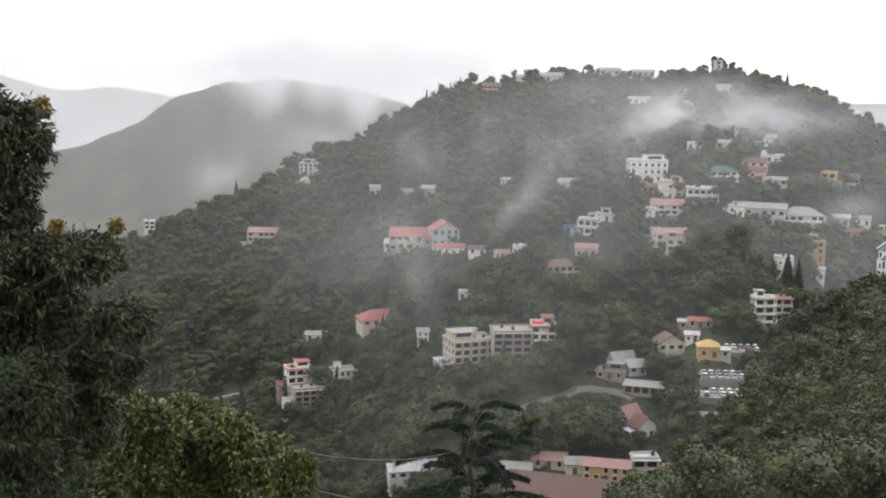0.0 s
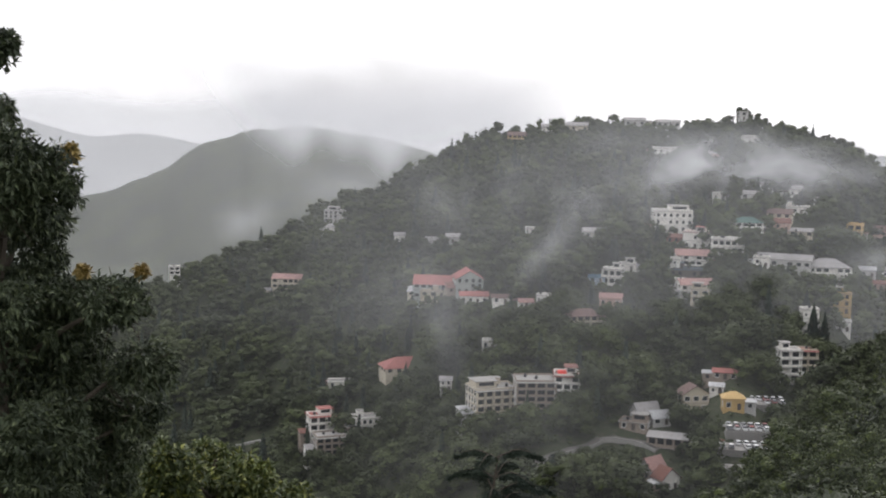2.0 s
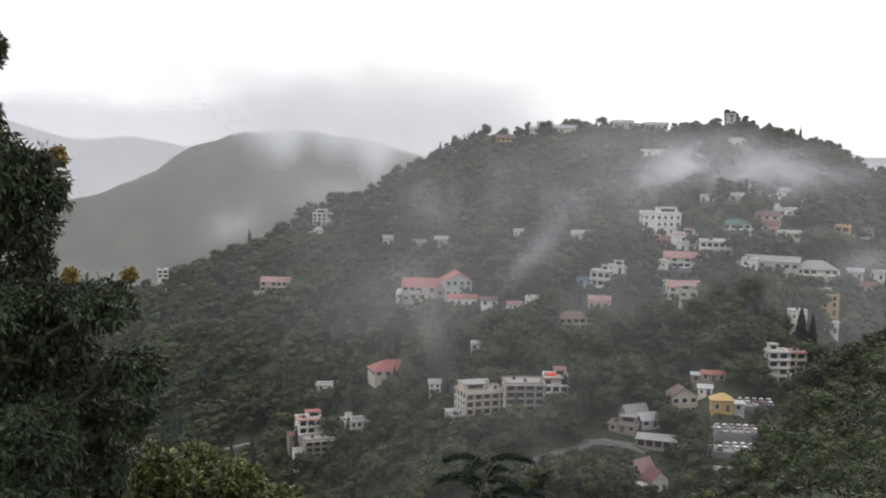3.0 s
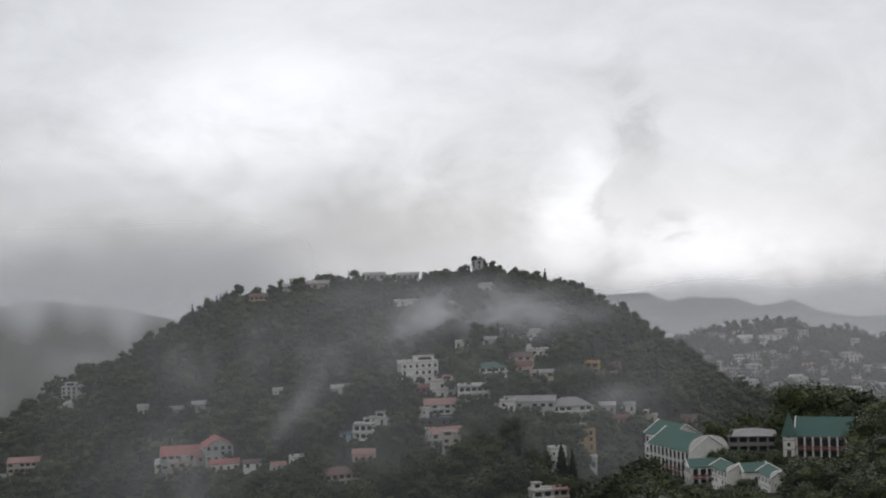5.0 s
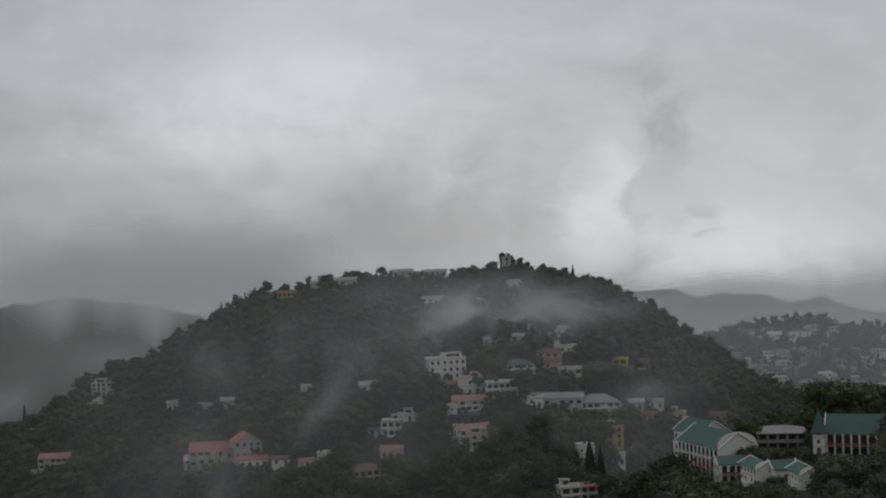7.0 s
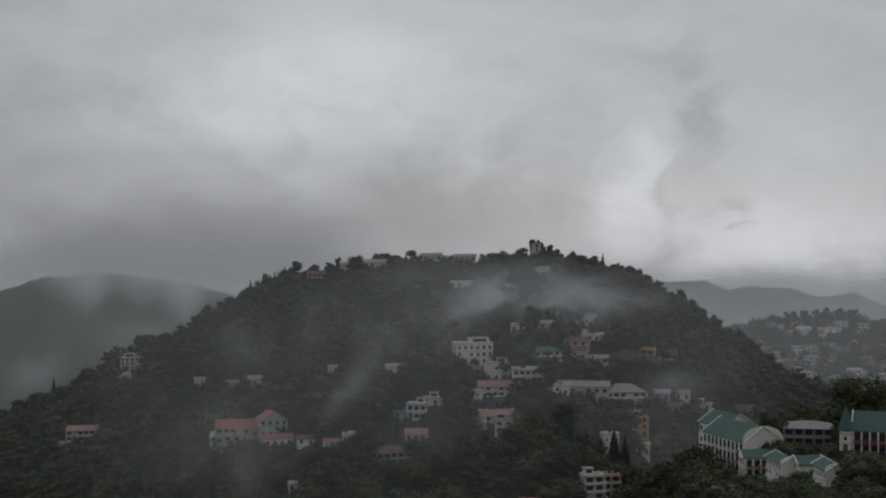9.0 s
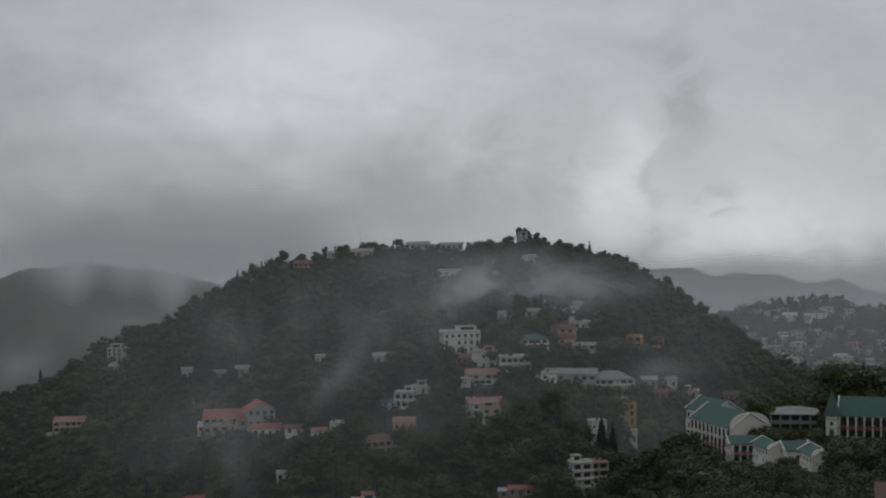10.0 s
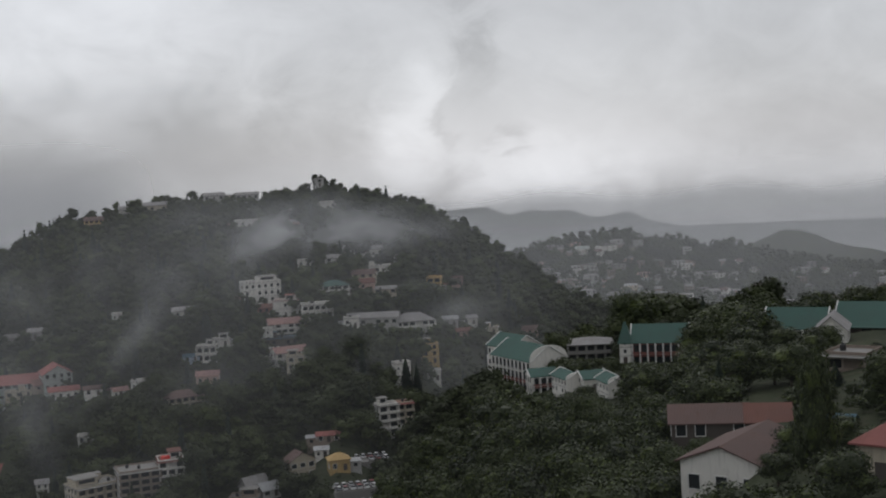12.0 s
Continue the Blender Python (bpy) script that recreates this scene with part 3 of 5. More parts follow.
house(16.18, 563, 5.8, 5.0, 3.9, 1, "flat", 0.0, M_WHITE, M_CONC, 0, "small white house beside dark conifers")
house(14.75, 531, 6.4, 5.0, 13.3, 4, "flat", 0.0, M_WHITE, M_CONC, 20, "tall narrow white house stepped into the slope")
house(13.97, 479, 7.4, 5.0, 11.6, 4, "flat", 0.0, M_WHITE, M_CONC, 20, "white four-storey tower block with open balconies")
house(14.75, 494, 6.4, 5.0, 8.5, 3, "flat", 0.0, M_CREAM, M_RED, 12, "cream house with red roof terrace")
house(10.79, 706, 7.3, 5.0, 3.3, 1, "flat", 0.0, M_WHITE, M_CONC, 0, "small pale house in mist")
house(14.08, 701, 12.1, 7.3, 3.3, 1, "flat", 0.0, M_WHITE, M_CONC, 0, "low white house with long flat roof")
house(14.24, 669, 11.5, 6.9, 2.8, 1, "gable", 1.2, M_CREAM, M_GREYM, 0, "cream low house with grey roof")
house(14.89, 724, 5.0, 5.0, 4.4, 1, "flat", 0.0, M_WHITE, M_CONC, 0, "small white cottage under tall trees")
house(17.32, 750, 8.4, 5.0, 6.3, 2, "gable", 2.7, M_PINK, M_BROWN, 0, "pink house with brown roof")
house(2.72, 663, 5.1, 5.0, 2.6, 1, "flat", 0.0, M_WHITE, M_CONC, 0, "small white hut on the wooded slope")
house(-1.42, 625, 19.4, 14.0, 6.6, 3, "gable", 3.4, M_MINT, M_RED, -4, "long pale green school building with red roof")
house(0.03, 606, 12.5, 14.0, 7.0, 3, "gablex", 3.6, M_MINT, M_RED, 8, "pale green gabled wing with red roof")
house(0.31, 590, 12.7, 7.0, 3.6, 1, "gable", 1.5, M_WHITE, M_RED, 3, "low white annexe with red roof")
house(1.51, 573, 7.9, 5.0, 2.8, 1, "gable", 1.2, M_WHITE, M_BROWN, 0, "small white annexe with brown roof")
house(-7.81, 778, 19.0, 10.0, 6.2, 2, "gable", 2.2, M_CREAM, M_PINKM, -10, "cream-yellow two-storey house with faded pink roof")
house(-8.82, 796, 8.9, 5.4, 2.9, 1, "gable", 1.2, M_CREAM, M_GREYM, 0, "small cream house with grey roof")
house(-5.74, 858, 15.5, 9.3, 7.4, 3, "flat", 0.0, M_GREYW, M_CONC, -15, "grey-white stepped house on the wooded crest")
house(-5.98, 833, 8.6, 5.2, 4.2, 1, "hip", 2.0, M_WHITE, M_GREYM, 0, "small white house with pale hipped roof")
house(-3.01, 758, 5.9, 5.0, 3.4, 1, "gable", 1.5, M_WHITE, M_GREYM, 0, "small white house with peaked roof")
house(-1.66, 717, 9.3, 5.6, 3.2, 1, "gable", 1.4, M_GREYW, M_GREYM, 0, "grey house on the wooded slope")
house(-0.67, 686, 7.1, 5.0, 3.5, 1, "gable", 1.5, M_GREYW, M_GREYM, 0, "grey house with pale roof on the wooded slope")
house(-2.70, 572, 20.5, 12.0, 2.6, 1, "hip", 3.8, M_CREAM, M_RED, 16, "cream bungalow with wide red hipped roof", lift=-1.5)
house(-5.52, 591, 11.7, 7.0, 2.6, 1, "flat", 0.0, M_WHITE, M_CONC, 0, "low white building with flat roof")
house(1.18, 523, 8.1, 5.0, 2.9, 1, "flat", 0.0, M_WHITE, M_CONC, 0, "small white shed on the wooded slope")
house(-6.42, 549, 10.6, 7.8, 9.6, 3, "flat", 0.0, M_WHITE, M_RED, 14, "white three-storey house with red flat roof")
house(-5.84, 531, 15.6, 8.5, 7.4, 3, "flat", 0.0, M_RAW, M_CONC, 14, "unfinished brown concrete building below a white house")
house(-4.31, 540, 12.6, 8.0, 5.6, 2, "flat", 0.0, M_WHITE, M_CONC, 18, "white two-storey house with flat roof terrace")
house(1.21, 457, 15.8, 11.0, 10.6, 4, "flat", 0.0, M_CREAM, M_CONC, 22, "white four-storey hotel with rows of balconies", balcony=True)
house(3.09, 452, 13.6, 11.0, 9.6, 4, "flat", 0.0, M_RAW, M_CONC, 8, "brown four-storey hotel with balconies", balcony=True)
house(4.50, 453, 8.5, 9.0, 7.6, 3, "flat", 0.0, M_WHITE, M_RUST, 4, "white and red three-storey house")
house(8.00, 439, 8.7, 5.2, 3.4, 1, "gable", 3.0, M_GREYW, M_GREYM, 35, "grey house under patched metal roofs")
house(8.59, 438, 6.8, 5.0, 2.6, 1, "gable", 2.0, M_GREYW, M_ZINC, 30, "small house under pale zinc roof")
house(10.03, 449, 9.7, 5.8, 6.5, 2, "gablex", 2.8, M_CREAM, M_BROWN, 24, "cream two-storey house with brown gable roof")
house(11.04, 455, 4.7, 5.0, 2.6, 1, "gable", 0.8, M_WHITE, M_ZINC, 0, "small white shed with zinc roof")
house(11.75, 440, 7.0, 5.2, 4.0, 1, "hip", 1.8, M_YELLOW, M_YELLOW, 10, "yellow pavilion with small pyramid roof")
house(11.38, 464, 8.4, 5.0, 2.6, 1, "gable", 0.9, M_RAW, M_RED, 0, "low house with bright rust-red roof")
house(9.17, 427, 14.0, 7.0, 3.3, 1, "gable", 0.7, M_RAW, M_GREYM, -8, "long low open-fronted shed with tin roof", balcony=True)
house(7.57, 433, 9.3, 6.0, 2.6, 1, "flat", 0.0, M_RAW, M_CONC, -10, "low brown shed with flat roof")
house(8.39, 403, 6.9, 5.0, 2.9, 1, "gable", 3.0, M_GREYW, M_PINKM, 50, "house with faded pink and grey metal roof")
house(9.02, 398, 6.9, 5.0, 3.9, 1, "gablex", 3.0, M_WHITE, M_RUST, 40, "white house with rust-red gable roof", lift=-0.7)
house(7.55, 364, 13.4, 8.0, 4.6, 2, "gable", 1.2, M_YELLOW, M_PINKM, -6, "long yellow shop row with pink metal roof")
house(4.95, 372, 9.4, 8.0, 2.6, 1, "gable", 1.4, M_PINK, M_PINKM, -4, "low shop with faded pink roof")
house(6.05, 368, 5.0, 7.0, 3.2, 1, "gable", 1.2, M_CREAM, M_GREYM, 4, "narrow shop with grey tin roof")
house(3.45, 366, 9.0, 7.0, 2.4, 1, "gable", 1.0, M_GREYW, M_GREYM, -8, "low shed with weathered grey tin roof")
house(9.18, 368, 7.3, 5.0, 5.4, 2, "flat", 0.0, M_CREAM, M_ZINC, 10, "cream house with zinc roof sheets")
house(-0.88, 404, 16.5, 9.9, 2.9, 1, "gable", 2.0, M_GREYW, M_ZINC, 10, "long shed with pale zinc roof")
house(5.70, 210, 18.1, 13.0, 2.6, 1, "gable", 3.6, M_DARK, M_BROWN, -12, "dark building with large brown tin roof", lift=8.3)
house(-12.75, 885, 6.9, 5.0, 5.3, 2, "flat", 0.0, M_WHITE, M_CONC, 0, "small white hut on the far slope", lift=9.0)
house(20.35, 414, 13.0, 24.0, 9.6, 3, "gablex", 4.2, M_WHITE, M_GREEN, 31, "white three-storey school block with arched gable and green roof", arch=True, columns="left", base_z=-74.0)
house(19.75, 446, 11.6, 15.0, 7.4, 2, "gablex", 3.6, M_WHITE, M_GREEN, 34, "white rear school block with green roof", base_z=-72.8)
house(20.95, 390, 8.8, 8.0, 6.0, 2, "gable", 1.7, M_WHITE, M_GREEN, 14, "white low school wing with columns and green roof", columns=True, base_z=-72.4)
house(22.10, 352, 5.8, 10.0, 4.4, 2, "gablex", 1.4, M_WHITE, M_GREEN, 24, "white rounded-gable school wing with green roof", arch=True, base_z=-65.2)
house(23.05, 348, 6.0, 8.0, 3.6, 1, "gable", 1.5, M_WHITE, M_GREEN, 16, "white link wing with green roof", base_z=-64.0)
house(24.00, 322, 5.4, 9.0, 5.6, 2, "gablex", 1.4, M_WHITE, M_GREEN, 20, "white school wing ending in a rounded gable", arch=True, base_z=-62.6)
house(28.05, 185, 10.4, 8.0, 2.6, 1, "gable", 1.7, M_DARK, M_BROWN, 2, "long low building with brown tin roof", base_z=-40.9)
house(30.55, 185, 5.7, 8.0, 2.6, 1, "gable", 1.7, M_DARK, M_RUST, 2, "long low building with rust-red tin roof", base_z=-40.9)
house(29.55, 150, 9.6, 14.0, 4.0, 1, "gablex", 1.8, M_WHITE, M_BROWN, -22, "grey-white bungalow with brown tin gable roof", base_z=-38.9)
house(24.62, 396, 3.3, 3.3, 7.7, 3, "hip", 5.0, M_WHITE, M_GREEN, -6, "square white bell tower with green spire", base_z=-65.2)
house(23.05, 440, 15.4, 12.0, 5.8, 2, "hip", 1.6, M_CONC, M_GREYM, 5, "grey two-storey building with hipped metal roof", balcony=True, base_z=-70.4)
house(26.15, 402, 16.4, 13.0, 7.3, 2, "gable", 4.6, M_BRICK, M_GREEN, -4, "red-brick and white school building with green roof", columns=True, base_z=-66.3)
house(31.95, 332, 14.2, 12.0, 6.3, 2, "gable", 4.3, M_WHITE, M_GREEN, -10, "white two-storey hall with green roof", columns=True, base_z=-52.4)
house(33.35, 318, 7.0, 12.0, 7.0, 2, "gablex", 3.0, M_WHITE, M_GREYM, -4, "white gabled porch wing of the hall", base_z=-51.6)
house(35.70, 350, 25.0, 18.0, 5.4, 2, "gable", 5.2, M_DARK, M_GREEN, -8, "large hall with wide green metal roof", base_z=-53.6)
house(30.40, 255, 5.6, 6.0, 2.6, 1, "gable", 1.6, M_GREYW, M_BLUEM, -25, "grey cottage with blue-green roof", base_z=-51.0)
house(34.15, 240, 7.7, 8.0, 5.6, 2, "flat", 0.0, M_RAW, M_CONC, -20, "grey-brown concrete house with flat roof", base_z=-44.0)
house(33.25, 165, 4.6, 7.0, 2.6, 1, "gable", 1.4, M_GREYW, M_BLUEM, -10, "low building with dark blue-grey tin roof", base_z=-38.0)
house(35.75, 120, 4.6, 7.0, 3.8, 1, "hip", 1.4, M_CREAM, M_RED, -20, "cream house with red tiled roof and porch", base_z=-30.4)
house(11.64, 884, 5.6, 5.0, 5.0, 2, "flat", 0.0, M_GREYW, M_CONC, 10, "small grey lookout building on the summit", base_z=-15.6)
house(-1.10, 612, 20.0, 5.0, 2.6, 1, "flat", 0.0, M_CREAM, M_CONC, -4, "low terrace building below the long school")
house(2.60, 556, 6.0, 5.0, 2.6, 1, "gable", 1.2, M_WHITE, M_PINKM, 10, "small white cottage with faded roof among trees")
house(3.45, 552, 6.5, 5.0, 3.0, 1, "flat", 0.0, M_WHITE, M_CONC, -8, "small white cottage with flat roof among trees")
house(-0.85, 505, 4.5, 4.0, 4.6, 2, "gable", 1.2, M_WHITE, M_GREYM, 0, "narrow white cottage on the wooded slope")
house(9.15, 640, 12.0, 6.0, 3.0, 1, "gable", 1.4, M_BRICK, M_RUST, 6, "low house with rust-red roof below the white hotel")
house(9.05, 600, 4.5, 5.0, 5.6, 2, "flat", 0.0, M_WHITE, M_CONC, -6, "narrow white two-storey house")
house(9.55, 598, 16.0, 7.0, 3.4, 1, "flat", 0.0, M_DARK, M_BLUEM, 4, "long dark shop front under blue awnings")
house(17.85, 698, 8.0, 6.0, 3.4, 1, "gable", 1.3, M_WHITE, M_GREYM, 8, "low white shop with grey roof in the saddle")
house(18.75, 712, 9.0, 6.0, 3.0, 1, "flat", 0.0, M_CREAM, M_ZINC, -6, "low cream shop with zinc roof in the saddle")
house(17.0, 676, 8.0, 6.0, 3.6, 1, "gable", 1.4, M_GREYW, M_ZINC, 4, "grey shop with zinc roof in the saddle")
house(10.55, 805, 9.0, 6.0, 3.0, 1, "gable", 1.2, M_PINK, M_GREYM, 0, "pale house just under the summit")
house(12.75, 735, 6.0, 5.0, 3.2, 1, "gable", 1.6, M_WHITE, M_GREYM, 15, "small white peaked cottage above the green-roofed house")
house(12.10, 700, 9.0, 6.0, 3.0, 1, "gable", 1.3, M_GREYW, M_GREYM, -12, "grey cottage half hidden in trees")
house(17.55, 672, 9.0, 6.0, 3.2, 1, "gable", 1.2, M_PINK, M_RUST, 10, "low pink house under dark trees")
house(20.6, 760, 12.0, 7.0, 3.4, 1, "gable", 1.6, M_PINK, M_BROWN, 0, "pinkish house on the wooded shoulder")
house(22.3, 720, 9.0, 7.0, 6.0, 2, "flat", 0.0, M_MINT, M_CONC, 10, "pale house on the wooded shoulder")


# houses crowding the town hill
house(24.0, 1420, 22, 10, 7.0, 3, "flat", 0.0, M_WHITE, M_CONC, 6, "large white block high on the town hill", group="houses of the far town")
house(22.95, 1440, 15, 9, 4.2, 1, "gable", 2.4, M_WHITE, M_MINT, -8, "white building with pale green roof on the town hill", group="houses of the far town")
house(22.5, 1190, 24, 10, 6.0, 2, "flat", 0.0, M_MINT, M_ZINC, 8, "long pale block in the town", group="houses of the far town")
house(23.3, 1170, 14, 10, 9.5, 3, "flat", 0.0, M_PINK, M_CONC, -12, "pinkish block of flats in the town", group="houses of the far town")
house(20.9, 1230, 6, 6, 10.0, 4, "flat", 0.0, M_WHITE, M_CONC, 0, "tall narrow white house in the town", group="houses of the far town")
town = random.Random(11)
town_kinds = []
for tk in range(16):
    b = house(24 + tk * 0.01, 1300, town.uniform(7, 17), town.uniform(6, 9), town.choice((2.8, 3.2, 4.6, 5.6, 6.4)), town.choice((1, 2, 2)), ("flat", "flat", "gable", "flat", "hip", "gable")[tk % 6], town.uniform(1.2, 2.2),
              (M_WHITE, M_GREYW, M_CREAM, M_PINK, M_GREYW, M_MINT, M_RAW, M_CONC)[tk % 8], (M_CONC, M_GREYM, M_ZINC, M_BROWN, M_GREYM)[tk % 5], 0,
              "pale town house on the crowded hill", group="houses of the far town")
    SITES.pop()
    town_kinds.append(b)
spots = []
while len(spots) < 300:
    a, rr = town.uniform(18.0, 37.0), town.uniform(1000, 1480)
    # terraces: houses stand in loose rows along the contours, thickest below the knoll
    row = 0.5 + 0.5 * math.cos(rr * 0.105 + 2.2 * math.sin(a * 0.9))
    dense = (0.12 + 0.88 * math.exp(-((a - 25) / 4.8) ** 2) * math.exp(-((rr - 1210) / 150) ** 2) + 0.5 * math.exp(-((a - 33) / 3) ** 2 - ((rr - 1150) / 90) ** 2)) * row
    if town.random() > dense or any(abs(a - q) * 0.0175 * rr < 8 and abs(rr - p) < 11 for q, p in spots):
        continue
    spots.append((a, rr))
for i, (a, rr) in enumerate(spots):
    x, y = polar(a, rr)
    m = pose(x, y, float(ground(x, y)), 0, 0, -a + town.uniform(-40, 40))
    SITES.append((x, y, 6, 7, a, rr, 4, float(ground(x, y))))
    if i < 16:
        town_kinds[i].matrix_world = m
    else:
        copy_thing(town_kinds[i % 16], m)

# ---- woods ----


def lump(rng, c, rad, n_lat=5, n_lon=7):
    """A rough closed lump: vertices and triangles."""
    v = [c + np.array([0, 0, rad[2]])]
    for i in range(1, n_lat):
        for j in range(n_lon):
            th, ph = math.pi * i / n_lat, 2 * math.pi * (j + 0.5 * (i % 2)) / n_lon
            v.append(c + np.array([math.sin(th) * math.cos(ph), math.sin(th) * math.sin(ph), math.cos(th)]) * rad * rng.uniform(0.72, 1.1))
    v.append(c - np.array([0, 0, rad[2]]))
    t = [(0, 1 + j, 1 + (j + 1) % n_lon) for j in range(n_lon)]
    for i in range(n_lat - 2):
        for j in range(n_lon):
            a, b = 1 + i * n_lon + j, 1 + i * n_lon + (j + 1) % n_lon
            t += [(a, a + n_lon, b), (b, a + n_lon, b + n_lon)]
    e = len(v) - 1
    t += [(e, e - n_lon + (j + 1) % n_lon, e - n_lon + j) for j in range(n_lon)]
    return np.array(v), np.array(t)


def sprays(rng, c, rad, n, size):
    """Small leafy triangles scattered over an ellipsoid's skin."""
    d = rng.normal(size=(n, 3))
    d[:, 2] += 0.35
    d /= np.linalg.norm(d, axis=1)[:, None]
    p = c + d * rad * rng.uniform(0.8, 1.16, (n, 1))
    u = rng.normal(size=(n, 3))
    u -= d * (u * d).sum(1)[:, None] * 0.6
    u /= np.linalg.norm(u, axis=1)[:, None]
    v = np.cross(u, d + 0.5 * rng.normal(size=(n, 3)))
    v /= np.linalg.norm(v, axis=1)[:, None]
    s = size * rng.uniform(0.6, 1.4, (n, 1))
    vert = np.stack([p - u * s * 0.5, p + u * s * 0.5, p + v * s * 0.9], 1).reshape(-1, 3)
    return vert, np.arange(3 * n).reshape(n, 3)


def joined(bits):
    vs, ts, k = [], [], 0
    for v, t in bits:
        vs.append(v)
        ts.append(t + k)
        k += len(v)
    return np.concatenate(vs), np.concatenate(ts)


def broadleaf(seed, lumps, per, size, core=0.86):
    """A crown one metre high on a short bare foot, of several lumps."""
    rng = np.random.default_rng(seed)
    bits = []
    for i in range(lumps):
        an, up = 2.4 * i + rng.uniform(0, 1), 0.34 + 0.48 * (i / max(1, lumps - 1)) + rng.uniform(-0.06, 0.06)
        out = 0.24 * (1.15 - up) * rng.uniform(0.7, 1.5) + 0.03
        c = np.array([out * math.cos(an), out * math.sin(an), up])
        rad = np.array([0.2, 0.2, 0.16]) * rng.uniform(0.8, 1.25)
        bits.append(lump(rng, c, rad * core))
        bits.append(sprays(rng, c, rad, per, size))
    return joined(bits)


def conifer(seed, tiers, per, size):
    rng = np.random.default_rng(seed)
    bits = []
    for i in range(tiers):
        f = i / (tiers - 1)
        rad = 0.2 * (1 - f) ** 0.8 + 0.015
        c = np.array([0, 0, 0.16 + 0.8 * f])
        n = int(per * (1.15 - f)) + 4
        an = rng.uniform(0, 6.283, n)
        rr = rad * rng.uniform(0.55, 1.15, n)
        tip = np.stack([rr * np.cos(an), rr * np.sin(an), c[2] - 0.05 - 0.1 * rr], 1)
        side = np.stack([-np.sin(an), np.cos(an), 0 * an], 1) * size * rng.uniform(0.5, 1.1, (n, 1))
        root = np.stack([0.15 * rr * np.cos(an), 0.15 * rr * np.sin(an), c[2] + 0.045 + 0 * an], 1)
        mid = (tip + root) / 2 + np.array([0, 0, 0.012])
        v = np.stack([root, mid - side, tip, mid + side], 1).reshape(-1, 3)
        q = np.arange(4 * n).reshape(n, 4)
        bits.append((v, np.concatenate([q[:, [0, 1, 2]], q[:, [0, 2, 3]]])))
    bits.append(lump(rng, np.array([0, 0, 0.48]), np.array([0.075, 0.075, 0.42])))
    return joined(bits)


# clearings: car parks, road and yards
for az, r, w, d, h in ((12.25, 413, 17, 12, 4), (12.4, 425, 15, 10, 4), (13.15, 452, 13, 10, 4), (11.95, 399, 10, 6, 3), (7.7, 419, 16, 10, 2), (3.6, 410, 7, 5, 1), (4.6, 415, 7, 5, 1),
                       (5.4, 420, 7, 5, 1), (6.2, 425, 8, 5, 1), (9.0, 404, 9, 7, 2), (9.2, 378, 5, 5, 3), (-12.8, 606, 30, 5, 1), (-9.6, 608, 24, 5, 1)):
    px, py = polar(az, r)
    SITES.append((px, py, w, d, az, r, h, float(ground(px, py)) + 0.6))
SX = np.array(SITES)


def room_for(x, y, want):
    """How tall a tree may stand here without hiding the houses behind it; nothing on a house."""
    a, r = np.degrees(np.arctan2(x, y)), np.hypot(x, y)
    ok = want.copy()
    z = ground(x, y)
    for sx, sy, w, d, sa, sr, sh, sz in SX:
        side = np.abs(a - sa) * 0.01745 * r
        ahead = sr - r
        on = (side < w / 2 + 1.5) & (np.abs(ahead) < d / 2 + 2.5)
        ok[on] = 0
        front = (np.abs(a - sa) < np.degrees((w / 2 + (2.2 if sr < 460 else 0.3)) / sr)) & (ahead > 0) & (ahead < (260 if sr < 950 else 60))
        line = (sz + (0.34 if sr < 950 else 0.5) * sh) / sr * r - z
        ok[front] = np.minimum(ok[front], line[front])
    return ok


def scatter(rng, n, a0, a1, r0, r1, cell):
    """Even random places in a piece of the plan."""
    a = rng.uniform(a0, a1, n * 2)
    r = np.sqrt(rng.uniform(r0 ** 2, r1 ** 2, n * 2))
    x, y = r * np.sin(np.radians(a)), r * np.cos(np.radians(a))
    key = np.floor(x / cell).astype(int) * 100003 + np.floor(y / cell).astype(int)
    _, first = np.unique(key, return_index=True)
    first = np.sort(first)[:n]
    return x[first], y[first]


def woods(name, label, templates, x, y, tall, mat, rng, wide=(0.85, 1.3), sink=0.04):
    vs, ts, k = [], [], 0
    z = ground(x, y)
    for i in range(len(x)):
        tv, tt = templates[rng.integers(len(templates))]
        t, c, s = tall[i], *(lambda q: (math.cos(q), math.sin(q)))(rng.uniform(0, 6.283))
        f = t * rng.uniform(*wide)
        v = np.empty_like(tv)
        v[:, 0] = (tv[:, 0] * c - tv[:, 1] * s) * f + x[i]
        v[:, 1] = (tv[:, 0] * s + tv[:, 1] * c) * f + y[i]
        v[:, 2] = tv[:, 2] * t + z[i] - sink * t
        vs.append(v)
        ts.append(tt + k)
        k += len(v)
    return tagged(new(name, mesh_from(name, np.concatenate(vs), np.concatenate(ts), [mat])), label, "woods", kind="stuff")


rng = np.random.default_rng(3)
far_broad = [broadleaf(s, 5, 26, 0.1) for s in range(8)]
far_cone = [conifer(20 + s, 9, 12, 0.045) for s in range(4)]
mid_crowns = [broadleaf(30 + s, 7, 80, 0.065, 0.7) for s in range(6)]
tiny = [broadleaf(40 + s, 3, 8, 0.16) for s in range(5)]

